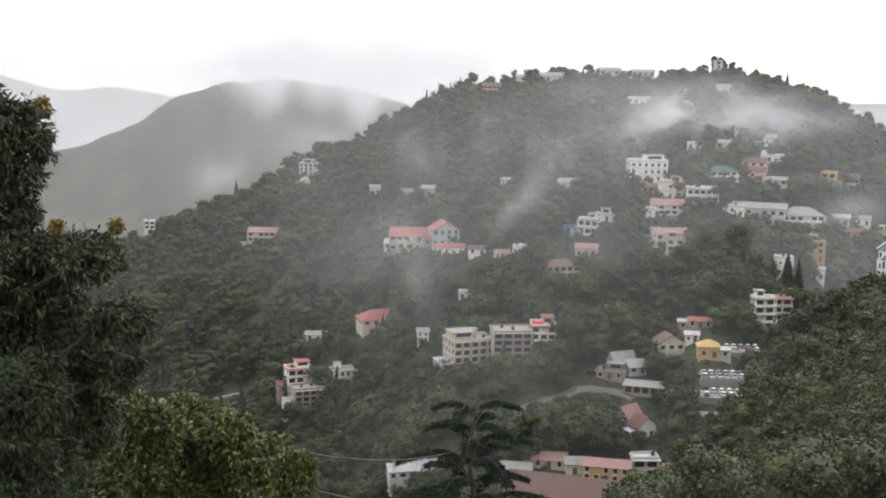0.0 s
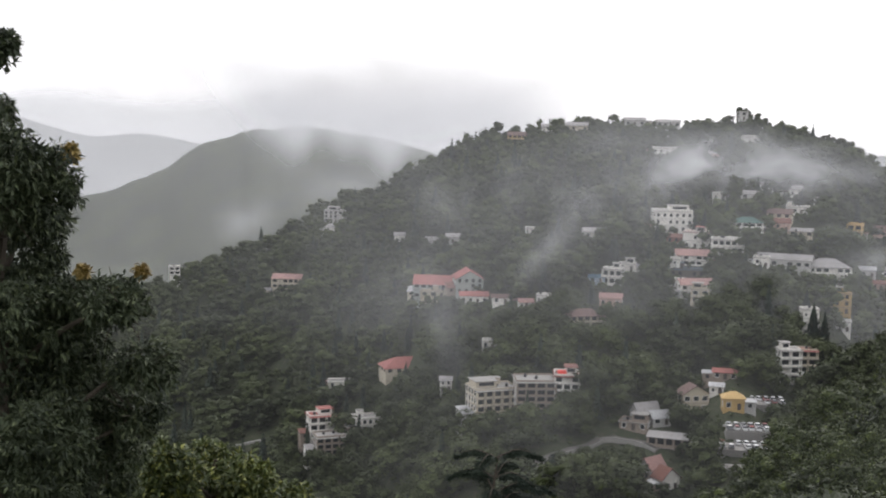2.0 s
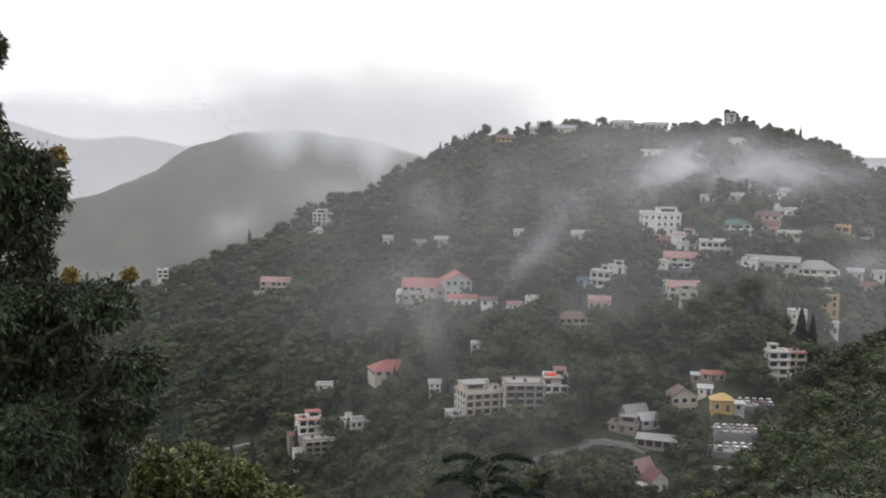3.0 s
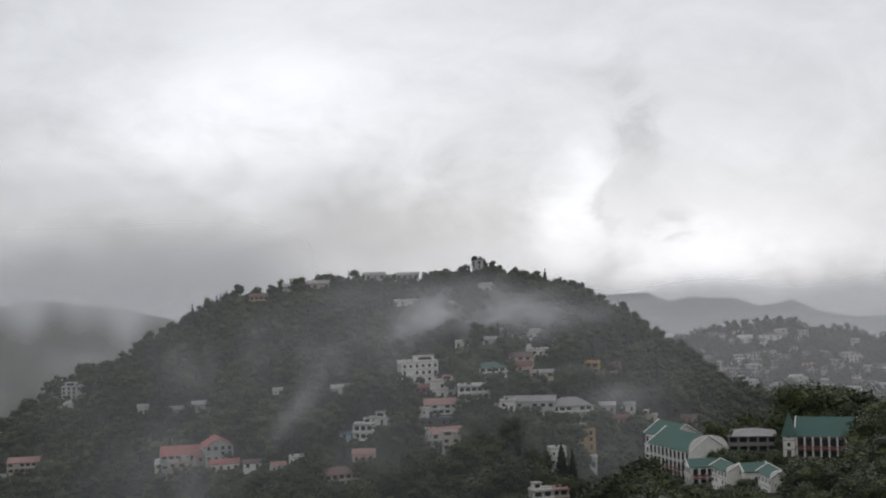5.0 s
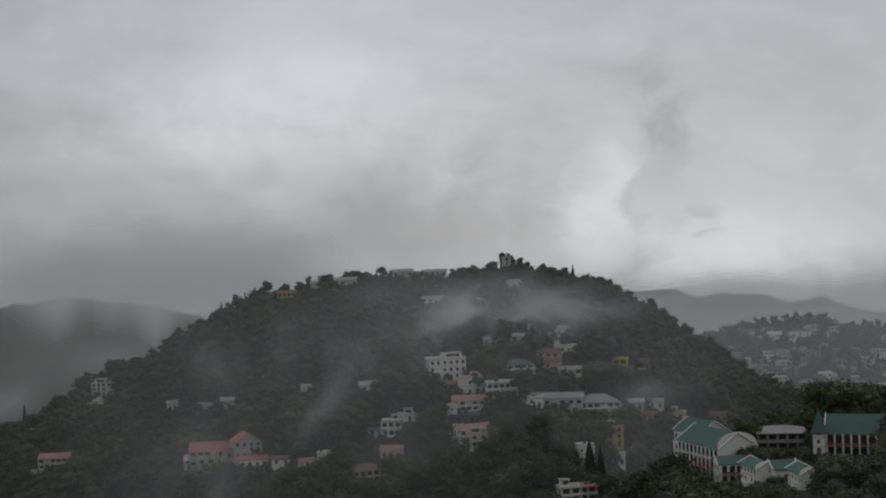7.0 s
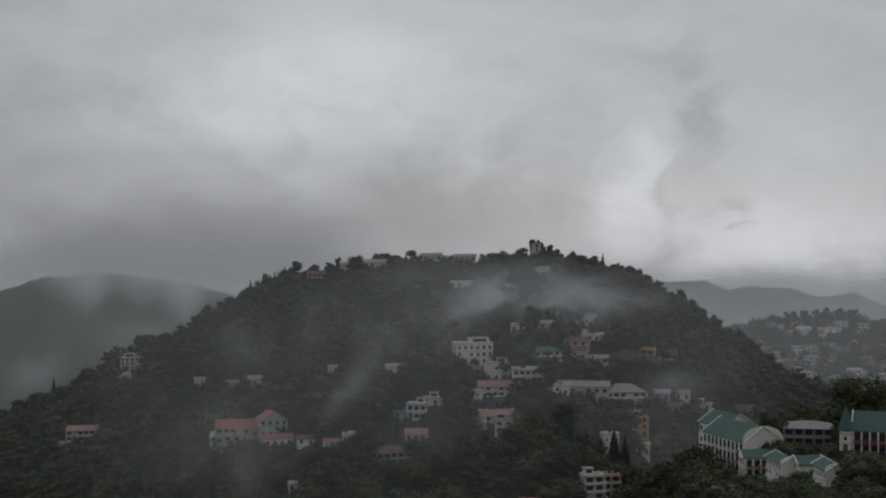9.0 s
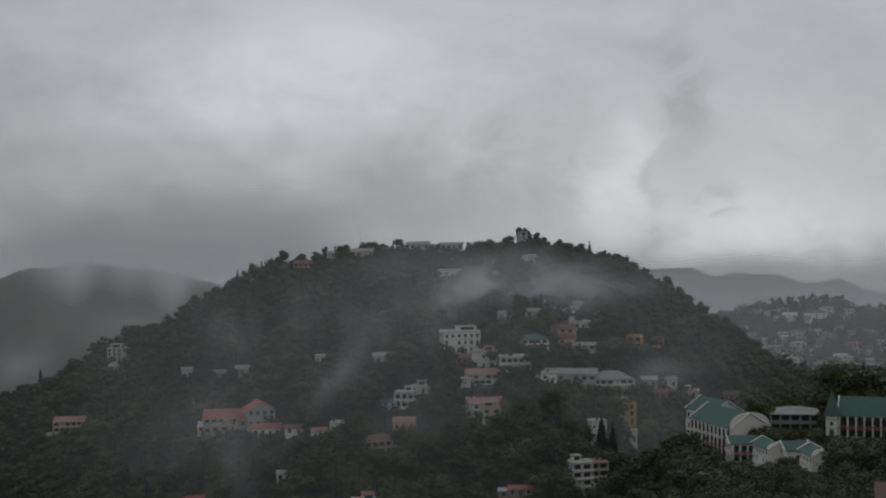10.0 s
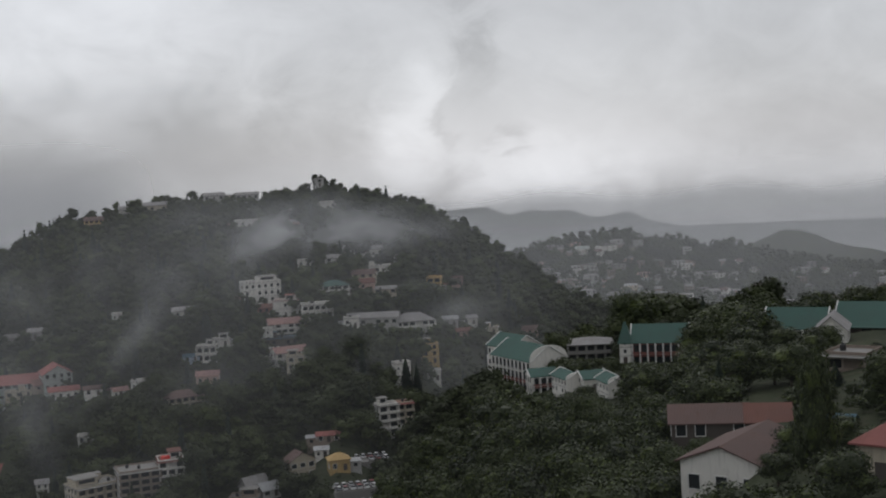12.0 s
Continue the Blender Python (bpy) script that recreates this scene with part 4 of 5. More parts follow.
x, y = scatter(rng, 5600, -20, 31, 372, 925, 7.0)
tall = rng.uniform(8, 15, len(x)) * (0.9 + 0.5 * waves(x, y, 5, 90, 2)) * np.interp(np.hypot(x, y), [840, 900], [1, 0.8])
tall = room_for(x, y, tall)
keep = tall > 1.2
x, y, tall = x[keep], y[keep], tall[keep]
cone = (rng.random(len(x)) < np.where(np.hypot(x, y) < 540, 0.05, np.where(np.hypot(x, y) > 800, 0.03, 0.12))) & (tall > 5)
low = (np.hypot(x, y) < 560) & ~cone
high = ~low & ~cone
woods("lower_woods", "dense leafy broadleaf forest on the lower slope", mid_crowns, x[low], y[low], tall[low], M_WOODS, rng, (1.0, 1.5))
woods("hill_woods", "dense dark green broadleaf forest covering the hill", far_broad, x[high], y[high], tall[high], M_WOODS, rng, (1.0, 1.5))
woods("hill_conifers", "dark pointed conifers among the forest", far_cone, x[cone], y[cone], tall[cone] * 1.35, M_PINE, rng, (0.9, 1.2))
xu, yu = scatter(rng, 4200, -18, 20, 345, 640, 4.2)
tu = np.minimum(room_for(xu, yu, rng.uniform(1.2, 3.4, len(xu))), 3.4)
keep = tu > 0.7
woods("undergrowth", "low tangled shrubs covering the slope between trees", tiny, xu[keep], yu[keep], tu[keep], M_WOODS, rng, (1.3, 2.2))
# tall trees along the crest
xs, ys, ts_ = [], [], []
for az, t in ((1.15, 17), (0.75, 12), (-0.1, 14), (-0.5, 12), (-2.6, 11), (-7.9, 13), (3.0, 12), (3.9, 11), (6.2, 12), (11.6, 15), (11.9, 12), (12.2, 11), (9.7, 10), (10.3, 9), (13.2, 10), (-5.3, 11), (4.6, 11), (7.3, 10)):
    px, py = polar(az, 893)
    xs.append(px), ys.append(py), ts_.append(t)
woods("crest_trees", "tall dark trees standing along the ridge crest", far_broad, np.array(xs), np.array(ys), np.array(ts_, float), M_WOODS, rng, (0.7, 1.0))
x, y = scatter(rng, 5000, 15.5, 38.5, 900, 1540, 7)
tall = room_for(x, y, rng.uniform(7, 13, len(x)))
keep = tall > 2.5
woods("town_woods", "dark trees between the houses of the far town", tiny, x[keep], y[keep], tall[keep], M_WOODS, rng)

# trees of the near spur: things of their own
near_broad = []
for s in range(7):
    v, t = broadleaf(60 + s, 13, 430, 0.03, 0.76)
    near_broad.append(mesh_from("crown", v, t, [M_TREE]))
near_cone = []
for s in range(3):
    v, t = conifer(80 + s, 26, 60, 0.015)
    near_cone.append(mesh_from("crown", v, t, [M_PINE]))


def trunk_mesh():
    bm = bmesh.new()
    rod(bm, (0, 0, -0.12), (0.01, 0, 0.35), 0.028, 0.02, 7)
    rod(bm, (0.01, 0, 0.35), (-0.01, 0.01, 0.75), 0.02, 0.006, 6)
    for i in range(5):
        an = i * 2.4
        rod(bm, (0.005, 0, 0.3 + 0.07 * i), (0.2 * math.cos(an), 0.2 * math.sin(an), 0.48 + 0.07 * i), 0.011, 0.003, 5)
    return mesh_of(bm, "trunk", M_BARK)


TRUNK = trunk_mesh()
kinds = []
for crown, label, cat in [(c, "leafy green broadleaf tree on the wooded spur", "tree") for c in near_broad] + [(c, "dark green conifer standing over the spur", "conifer") for c in near_cone]:
    tr = new("tree" if cat == "tree" else "conifer")
    tagged(tr, label, cat, "trees of the near spur")
    part("trunk", TRUNK, None, tr)
    part("crown", crown, None, tr)
    kinds.append(tr)
x, y = scatter(rng, 640, 8.5, 41, 95, 372, 6.4)
tall = rng.uniform(7, 12.5, len(x))
tall = room_for(x, y, tall)
z = ground(x, y)
el = np.degrees(np.arctan2(z, np.hypot(x, y)))
az_ = np.degrees(np.arctan2(x, y))
keep = (tall > 1.8) & (el > -24) & ((az_ < 27.3) | (np.hypot(x, y) > 215) | (rng.random(len(x)) < 0.75))
x, y, z, tall = x[keep], y[keep], z[keep], tall[keep]
order = np.argsort(np.hypot(x, y))
x, y, z, tall = x[order], y[order], z[order], tall[order]
mid_broad = [broadleaf(90 + s, 9, 150, 0.045, 0.72) for s in range(6)]
woods("spur_woods", "leafy green broadleaf trees on the far side of the spur", mid_broad, x[250:], y[250:], tall[250:], M_TREE, rng, (0.9, 1.25))
xu, yu = scatter(rng, 1500, 9, 39, 92, 270, 4.0)
tu = np.minimum(room_for(xu, yu, rng.uniform(1.0, 2.6, len(xu))), 2.6)
ku = tu > 0.6
woods("spur_undergrowth", "low leafy shrubs under the trees of the spur", mid_broad, xu[ku], yu[ku], tu[ku], M_TREE, rng, (1.3, 2.2))
used = set()
for px, py, pz, t in zip(x[:250], y[:250], z[:250], tall[:250]):
    kx = int(rng.integers(7)) if rng.random() < 0.96 else 7 + int(rng.integers(3))
    s = t * rng.uniform(0.9, 1.25)
    m = pose(px, py, pz - 0.03 * t, 0, 0, rng.uniform(0, 360))
    ob = kinds[kx] if kx not in used else copy_thing(kinds[kx], m)
    used.add(kx)
    ob.matrix_basis = m
    ob.scale = (s, s, t)
for kx, ob in enumerate(kinds):
    if kx not in used:
        px, py = polar(15 + kx, 240)
        ob.matrix_basis = pose(px, py, float(ground(px, py)))
        ob.scale = (9, 9, 9)

for az, rr, t, s, kx in [(28.83, 345, 14.4, 26.4, 1), (26.04, 470, 25, 39.2, 2), (24.9, 460, 23, 24.2, 3), (26.89, 480, 24, 26.7, 0), (28.2, 330, 13, 20, 0), (29.4, 322, 14.5, 21, 5), (29.9, 260, 8.5, 12, 2), (30.9, 235, 7.5, 11, 4), (31.6, 225, 8, 11, 6), (32.4, 250, 8.5, 11, 1), (28.7, 240, 7.5, 11, 3), (33.0, 280, 7.5, 10, 0), (31.3, 290, 7, 11, 5), (22.75, 312, 5.0, 7, 2), (25.0, 330, 6.5, 10, 4), (25.9, 350, 6.0, 12, 1), (26.8, 172, 3.4, 6, 1), (27.7, 170, 3.2, 6, 3), (30.9, 132, 4.0, 5.5, 2), (27.0, 152, 6.0, 7, 4), (28.2, 126, 2.6, 4.5, 0), (29.6, 122, 2.2, 4.0, 3), (31.6, 142, 5.0, 6, 6), (32.3, 150, 5.0, 7, 1), (33.6, 140, 4.5, 6, 5), (22.74, 372, 4, 18.6, 4), (25.07, 360, 4.9, 13.8, 7), (32.51, 118, 14.3, 5.1, 5), (34.42, 480, 16.4, 23.4, 2), (27.87, 320, 8.9, 15.6, 3), (26.28, 300, 6.0, 12.5, 0), (30.27, 310, 8.9, 17.2, 6), (33.4, 215, 4.1, 9.0, 8), (35.21, 190, 4.8, 6.6, 1), (15.79, 452, 21, 18.9, 8), (15.41, 520, 21, 16.3, 7), (14.94, 520, 21, 21.7, 9), (14.62, 540, 18.0, 18.8, 8), (15.51, 640, 21, 31.1, 2), (16.19, 650, 21, 27.1, 3)]:
    px, py = polar(az, rr)
    ob = copy_thing(kinds[kx], pose(px, py, float(ground(px, py)) - 0.3, 0, 0, az * 37))
    ob.scale = (s, s, t)

# ---- near trees in front of the balcony ----


def leaf_cloud(rng, centres, radii, per, length, width, droop, cluster=9):
    """Leaves in rosettes at twig ends: rosettes over and in the clumps, each leaf a folded blade."""
    ps, ds = [], []
    parts = []
    for c, rad in zip(centres, radii):
        parts.append((c, rad * 0.82))
        for _ in range(12):
            d = rng.normal(size=3)
            d /= np.linalg.norm(d)
            parts.append((c + d * rad * rng.uniform(0.6, 0.95), rad * rng.uniform(0.24, 0.42)))
    for c, rad in parts:
        n = max(8, int(per * rad * rad))
        d = rng.normal(size=(n, 3))
        d[:, 2] = d[:, 2] * 0.8 + 0.15
        d /= np.linalg.norm(d, axis=1)[:, None]
        ps.append(c + d * rad * rng.uniform(0.4, 1.15, (n, 1)) ** 0.6 * np.array([1, 1, 0.85]))
        ds.append(d)
    p, d = np.concatenate(ps), np.concatenate(ds)
    p, d = np.repeat(p, cluster, 0), np.repeat(d, cluster, 0)
    n = len(p)
    way = rng.normal(size=(n, 3)) * 0.9 + d * 0.6
    way[:, 2] -= droop * rng.uniform(0.2, 1.3, n)
    way /= np.linalg.norm(way, axis=1)[:, None]
    side = np.cross(way, np.array([0, 0, 1.0]) + 0.5 * rng.normal(size=(n, 3)))
    side /= np.linalg.norm(side, axis=1)[:, None] + 1e-9
    up = np.cross(side, way)
    ln, wd = length * rng.uniform(0.6, 1.25, (n, 1)), width * rng.uniform(0.7, 1.2, (n, 1))
    base = p + way * ln * 0.12 + rng.normal(size=(n, 3)) * 0.03
    mid = base + way * ln * 0.5
    tip = base + way * ln - up * ln * 0.12
    v = np.stack([base, mid + side * wd / 2 + up * wd * 0.25, tip, mid - side * wd / 2 + up * wd * 0.25, mid], 1).reshape(-1, 3)
    q = np.arange(5 * n).reshape(n, 5)
    return v, np.concatenate([q[:, [0, 1, 4]], q[:, [4, 1, 2]], q[:, [0, 4, 3]], q[:, [4, 2, 3]]])


def at(az, el, r):
    h = heading(az, el)
    return np.array(h * (r / math.hypot(h.x, h.y)))


def limb(bm, a, b, r0, r1, rng, sag=0.0):
    a, b = Vector(a), Vector(b)
    last, steps = a, 5
    for i in range(1, steps + 1):
        f = i / steps
        p = a.lerp(b, f) + Vector((rng.uniform(-1, 1), rng.uniform(-1, 1), 0)) * 0.06 * (b - a).length * (f < 1) * 0.6 + Vector((0, 0, sag * math.sin(f * math.pi)))
        rod(bm, last, p, r0 + (r1 - r0) * (i - 1) / steps, r0 + (r1 - r0) * f, 7)
        last = p


def near_tree(name, label, az, r, top, clumps, leaf_mat, per, length, width, droop, seed, girth=0.28):
    rng = np.random.default_rng(seed)
    fx, fy = polar(az, r)
    foot = Vector((fx, fy, float(ground(fx, fy)) - 0.3))
    tree = tagged(new(name), label, "tree", "trees in front of the balcony")
    tree.location = foot
    inv = Matrix.Translation(-foot)
    centres, radii = [], []
    for i, (a, e, rad) in enumerate(clumps):
        depth = r + (i * 0.618 % 1 - 0.5) * 2.6
        centres.append(at(a, e, depth) - np.array(foot))
        radii.append(rad * depth / r)
    bm = bmesh.new()
    crown_top = Vector((0, 0, top - foot.z))
    limb(bm, (0, 0, 0), crown_top * 0.55, girth, girth * 0.7, rng)
    limb(bm, crown_top * 0.55, crown_top, girth * 0.7, 0.05, rng)
    part("trunk", bm, M_BARK, tree)
    for c in centres:
        bm = bmesh.new()
        z = min(max(0.25 * crown_top.z, c[2] - 0.5 * math.hypot(c[0], c[1]) - 0.5), crown_top.z * 0.95)
        limb(bm, (0, 0, z), c, 0.075, 0.02, rng, 0.15)
        for q in range(7):
            d = Vector(rng.normal(size=3)).normalized()
            rod(bm, c, Vector(c) + d * 0.75 * radii[len(tree.children) % len(radii)], 0.018, 0.006, 5)
        part("limb", bm, M_BARK, tree)
    v, t = leaf_cloud(rng, centres, radii, per, length, width, droop)
    crown = new("crown", mesh_from("crown", v, t, [leaf_mat]))
    crown.parent = tree
    v, t = joined([lump(rng, c, np.array([0.4, 0.4, 0.36]) * q, 7, 9) for c, q in zip(centres, radii)])
    inner = new("inner_foliage", mesh_from("inner_foliage", v, t, [leaf_mat]))
    inner.parent = tree
    return tree, centres, foot


oak, centres, foot = near_tree("oak_tree", "dark leathery-leaved oak with drooping leaf rosettes", -20.2, 22, -0.6, [
    (-19.8, 1.4, 0.3), (-20.2, -1.2, 0.35), (-18.04, -3.95, 0.59), (-18.79, -6.15, 0.76), (-16.74, -8.92, 0.55), (-15.13, -9.21, 0.5), (-17.63, -11.13, 0.9), (-14.1, -11.9, 0.52),
    (-16.09, -13.57, 0.75), (-14.5, -14.0, 0.48), (-18.23, -15.08, 0.95), (-15.7, -16.1, 0.6), (-17.89, -18.11, 1.05), (-16.5, -18.7, 0.5), (-20.51, -10.05, 1.42), (-20.26, -4.27, 1.04), (-21.22, -15.76, 1.42)],
    M_OAK, 430, 0.15, 0.048, 0.9, 4)
fl = np.random.default_rng(8)
for a, e, s in ((-17.0, -2.95, 0.1), (-14.16, -7.97, 0.035), (-14.96, -8.8, 0.06), (-16.59, -7.9, 0.03)):
    c = at(a, e, 21.4) - np.array(foot)
    v, t = leaf_cloud(fl, [c], [s], 500, 0.1, 0.04, 0.2, 5)
    tuft = new("withered_sprig", mesh_from("withered_sprig", v, t, [M_FLOWER]))
    tuft.parent = oak
    tuft["label"] = "orange-yellow withered sprig"
near_tree("young_tree", "bushy tree with fresh yellow-green leaves", -11.0, 30, -8.6, [
    (-12.82, -16.34, 0.71), (-11.35, -16.4, 0.58), (-9.63, -17.07, 0.71), (-7.89, -17.83, 0.65), (-6.5, -18.7, 0.5), (-13.35, -18.2, 1.03), (-10.9, -18.8, 1.16), (-8.41, -19.85, 1.03),
    (-14.42, -17.43, 0.71), (-12.19, -20.84, 1.55), (-8.44, -21.72, 1.29), (-15.6, -19.6, 1.1)], M_BUSH, 300, 0.2, 0.075, 0.25, 6, 0.2)


def cedar(az, r, top, seed):
    rng = np.random.default_rng(seed)
    fx, fy = polar(az, r)
    foot = Vector((fx, fy, float(ground(fx, fy)) - 0.3))
    tree = tagged(new("cedar_tree"), "dark green deodar cedar with drooping layered branches", "conifer", "trees in front of the balcony")
    tree.location = foot
    height = top - foot.z
    bm = bmesh.new()
    limb(bm, (0, 0, 0), (0, 0, height * 0.9), 0.2, 0.04, rng)
    limb(bm, (0, 0, height * 0.9), (0.12, 0, height), 0.04, 0.012, rng)
    part("trunk", bm, M_BARK, tree)
    tier = 0
    z = height - 0.12
    while z > height * 0.25:
        reach = min(3.3, 1.9 + 0.36 * (height - z))
        for b in range(3):
            an = tier * 1.1 + b * 2.094 + rng.uniform(-0.3, 0.3)
            if tier == 0 and b < 2:
                an = (0.1, 3.0)[b]
            ln = reach * rng.uniform(0.75, 1.15)
            pts, bm = [], bmesh.new()
            for i in range(9):
                f = i / 8
                zz = z + 0.34 * ln * math.sin(min(f, 0.55) / 0.55 * 1.57) * 0.6 - 0.42 * ln * max(0, f - 0.4) ** 1.6
                pts.append(Vector((math.cos(an) * ln * f, math.sin(an) * ln * f, zz)))
            for i in range(8):
                rod(bm, pts[i], pts[i + 1], 0.035 * (1 - i / 9), 0.035 * (1 - (i + 1) / 9), 5)
            br = part("branch", bm, M_BARK, tree)
            n = int(520 * ln)
            f = rng.uniform(0.08, 1.0, n) ** 0.8
            idx = np.minimum((f * 8).astype(int), 7)
            P = np.array([list(p) for p in pts])
            base = P[idx] + (P[idx + 1] - P[idx]) * (f * 8 - idx)[:, None]
            side = np.array([-math.sin(an), math.cos(an), 0]) * rng.uniform(-1, 1, (n, 1)) * 0.2 * ln * (1.05 - 0.75 * f[:, None]) * np.clip(f[:, None] * 2.5, 0.3, 1)
            base = base + side + np.stack([0 * f, 0 * f, -0.35 * np.abs(side).max(1) - rng.uniform(0, 0.12, n)], 1)
            way = np.stack([math.cos(an) + rng.normal(size=n) * 0.6, math.sin(an) + rng.normal(size=n) * 0.6, -0.5 + 0.5 * rng.normal(size=n)], 1)
            way /= np.linalg.norm(way, axis=1)[:, None]
            cr = np.cross(way, rng.normal(size=(n, 3)))
            cr /= np.linalg.norm(cr, axis=1)[:, None]
            s = rng.uniform(0.1, 0.26, (n, 1))
            v = np.stack([base - cr * 0.025, base + cr * 0.025, base + way * s], 1).reshape(-1, 3)
            nd = new("needles", mesh_from("needles", v, np.arange(3 * n).reshape(n, 3), [M_PINE]))
            nd.parent = br
        z -= rng.uniform(0.6, 0.85)
        tier += 1
    return tree


cedar(1.45, 50, -14.15, 2)


def wire(name, a, b, sag, label):
    bm = bmesh.new()
    a, b = Vector(a), Vector(b)
    pts = [a.lerp(b, i / 14) - Vector((0, 0, sag * 4 * (i / 14) * (1 - i / 14))) for i in range(15)]
    for p, q in zip(pts, pts[1:]):
        rod(bm, p, q, 0.02, 0.02, 4)
    tagged(new(name, mesh_of(bm, name, M_TANK)), label, "cable")


wire("power_line", at(-9.5, -16.9, 32), at(1.2, -17.6, 50.2), 0.6, "thin dark power line strung between the trees")
wire("power_line", at(-8.3, -18.5, 31), at(1.4, -19.6, 50.2), 0.6, "thin dark power line strung between the trees")

# ---- car parks, road, clutter in the valley ----


def pad(az, r, w, d, lift, label):
    x, y = polar(az, r)
    z = float(ground(x, y)) + lift
    bm = boxes((-w / 2, w / 2, -d / 2, d / 2, -6, 0))
    bmesh.ops.bevel(bm, geom=[e for e in bm.edges if all(v.co.z == 0 for v in e.verts)], offset=0.1, segments=1, affect="EDGES")
    ob = new("car_park", mesh_of(bm, "car_park", M_CONC))
    ob.matrix_world = pose(x, y, z, 0, 0, -az + 8)
    tagged(ob, label, "terrace", kind="structure")
    return ob


def car():
    c = tagged(new("car"), "small parked car on a concrete terrace", "car", "parked cars")
    bm = bmesh.new()
    prof = [(-2.0, 0.35), (-2.02, 0.75), (-1.9, 0.98), (-1.55, 1.0), (0.85, 1.0), (1.85, 0.85), (2.02, 0.65), (2.0, 0.35)]
    n = len(prof)
    solid(bm, [(u, -0.82, v) for u, v in prof] + [(u, 0.82, v) for u, v in prof], [tuple(range(n))[::-1], tuple(range(n, 2 * n))] + [(i, (i + 1) % n, n + (i + 1) % n, n + i) for i in range(n)])
    bmesh.ops.recalc_face_normals(bm, faces=bm.faces)
    part("body", bm, M_CAR, c)
    bm = bmesh.new()
    lo, hi = [(-1.85, -0.76), (0.95, -0.76), (0.95, 0.76), (-1.85, 0.76)], [(-1.45, -0.62), (0.2, -0.62), (0.2, 0.62), (-1.45, 0.62)]
    solid(bm, [(u, v, 1.003) for u, v in lo] + [(u, v, 1.46) for u, v in hi], [(0, 1, 5, 4), (1, 2, 6, 5), (2, 3, 7, 6), (3, 0, 4, 7)])
    part("windows", bm, M_GLASS, c)
    part("roof", boxes((-1.47, 0.22, -0.64, 0.64, 1.46, 1.51)), M_CAR, c)
    for u in (-1.25, 1.3):
        for s in (-1, 1):
            bm = bmesh.new()
            rod(bm, (u, s * 0.68, 0.31), (u, s * 0.86, 0.31), 0.31, 0.31, 12)
            part("wheel", bm, M_TYRE, c)
    return c


first_car = car()
placed = False
cars = random.Random(4)
for az, r, w, d, lift, rows in ((12.25, 413, 15, 9, 1.4, 2), (12.4, 425, 14, 9, 2.2, 2), (13.15, 452, 12, 9, 1.6, 2), (11.95, 399, 9, 5, 0.6, 1)):
    p = pad(az, r, w, d, lift, "stepped concrete parking terrace crowded with cars")
    cols = int(w / 2.3)
    for row in range(rows):
        for cc in range(cols):
            if cars.random() < 0.12:
                continue
            m = p.matrix_world @ pose(-w / 2 + 1.3 + cc * (w - 2.4) / max(1, cols - 1), (row - (rows - 1) / 2) * 4.3, 0.0, 0, 0, 90 + cars.uniform(-6, 6))
            if not placed:
                first_car.matrix_world, placed = m, True
            else:
                copy_thing(first_car, m)


def strip(name, label, way, width, mat, lift, wall_mat=None):
    """A road along the slope with a low parapet on its outer side."""
    pts = []
    for (a0, r0), (a1, r1) in zip(way, way[1:]):
        for i in range(8):
            px, py = polar(a0 + (a1 - a0) * i / 8, r0 + (r1 - r0) * i / 8)
            pts.append(Vector((px, py, float(ground(px, py)) + lift)))
    bm, bw = bmesh.new(), bmesh.new()
    for p, q in zip(pts, pts[1:]):
        d = (q - p).normalized()
        s = Vector((d.y, -d.x, 0)).normalized()
        if s.dot(p) > 0:
            s = -s
        a, b = s * width * 0.5, Vector((0, 0, 1.3))
        solid(bm, [p + a, q + a, q - a, p - a, p + a - b, q + a - b, q - a - b, p - a - b], ((3, 2, 1, 0), (0, 1, 5, 4), (2, 3, 7, 6)))
        if wall_mat:
            o, h = s * (width * 0.5 + 0.3), Vector((0, 0, 0.5))
            solid(bw, [p + a, q + a, q + o, p + o, p + a + h, q + a + h, q + o + h, p + o + h, p + o - b, q + o - b], ((4, 5, 6, 7), (3, 2, 6, 7), (0, 1, 5, 4), (2, 3, 8, 9)))
    bmesh.ops.recalc_face_normals(bm, faces=bm.faces)
    ob = tagged(new(name, mesh_of(bm, name, mat)), label, "road", kind="structure")
    if wall_mat:
        part("parapet", bw, wall_mat, ob, "pale low roadside wall")
    return ob


strip("road", "narrow wet hillside road with a low parapet", [(3.0, 408), (4.6, 415), (6.1, 425), (7.6, 424), (8.8, 420)], 4, M_ROAD, 0.45, M_CONC)
strip("road", "bare terraced track on the wooded slope", [(-14.5, 612), (-12.5, 606), (-10.5, 611), (-8.6, 604)], 3.0, M_CONC, 0.7)

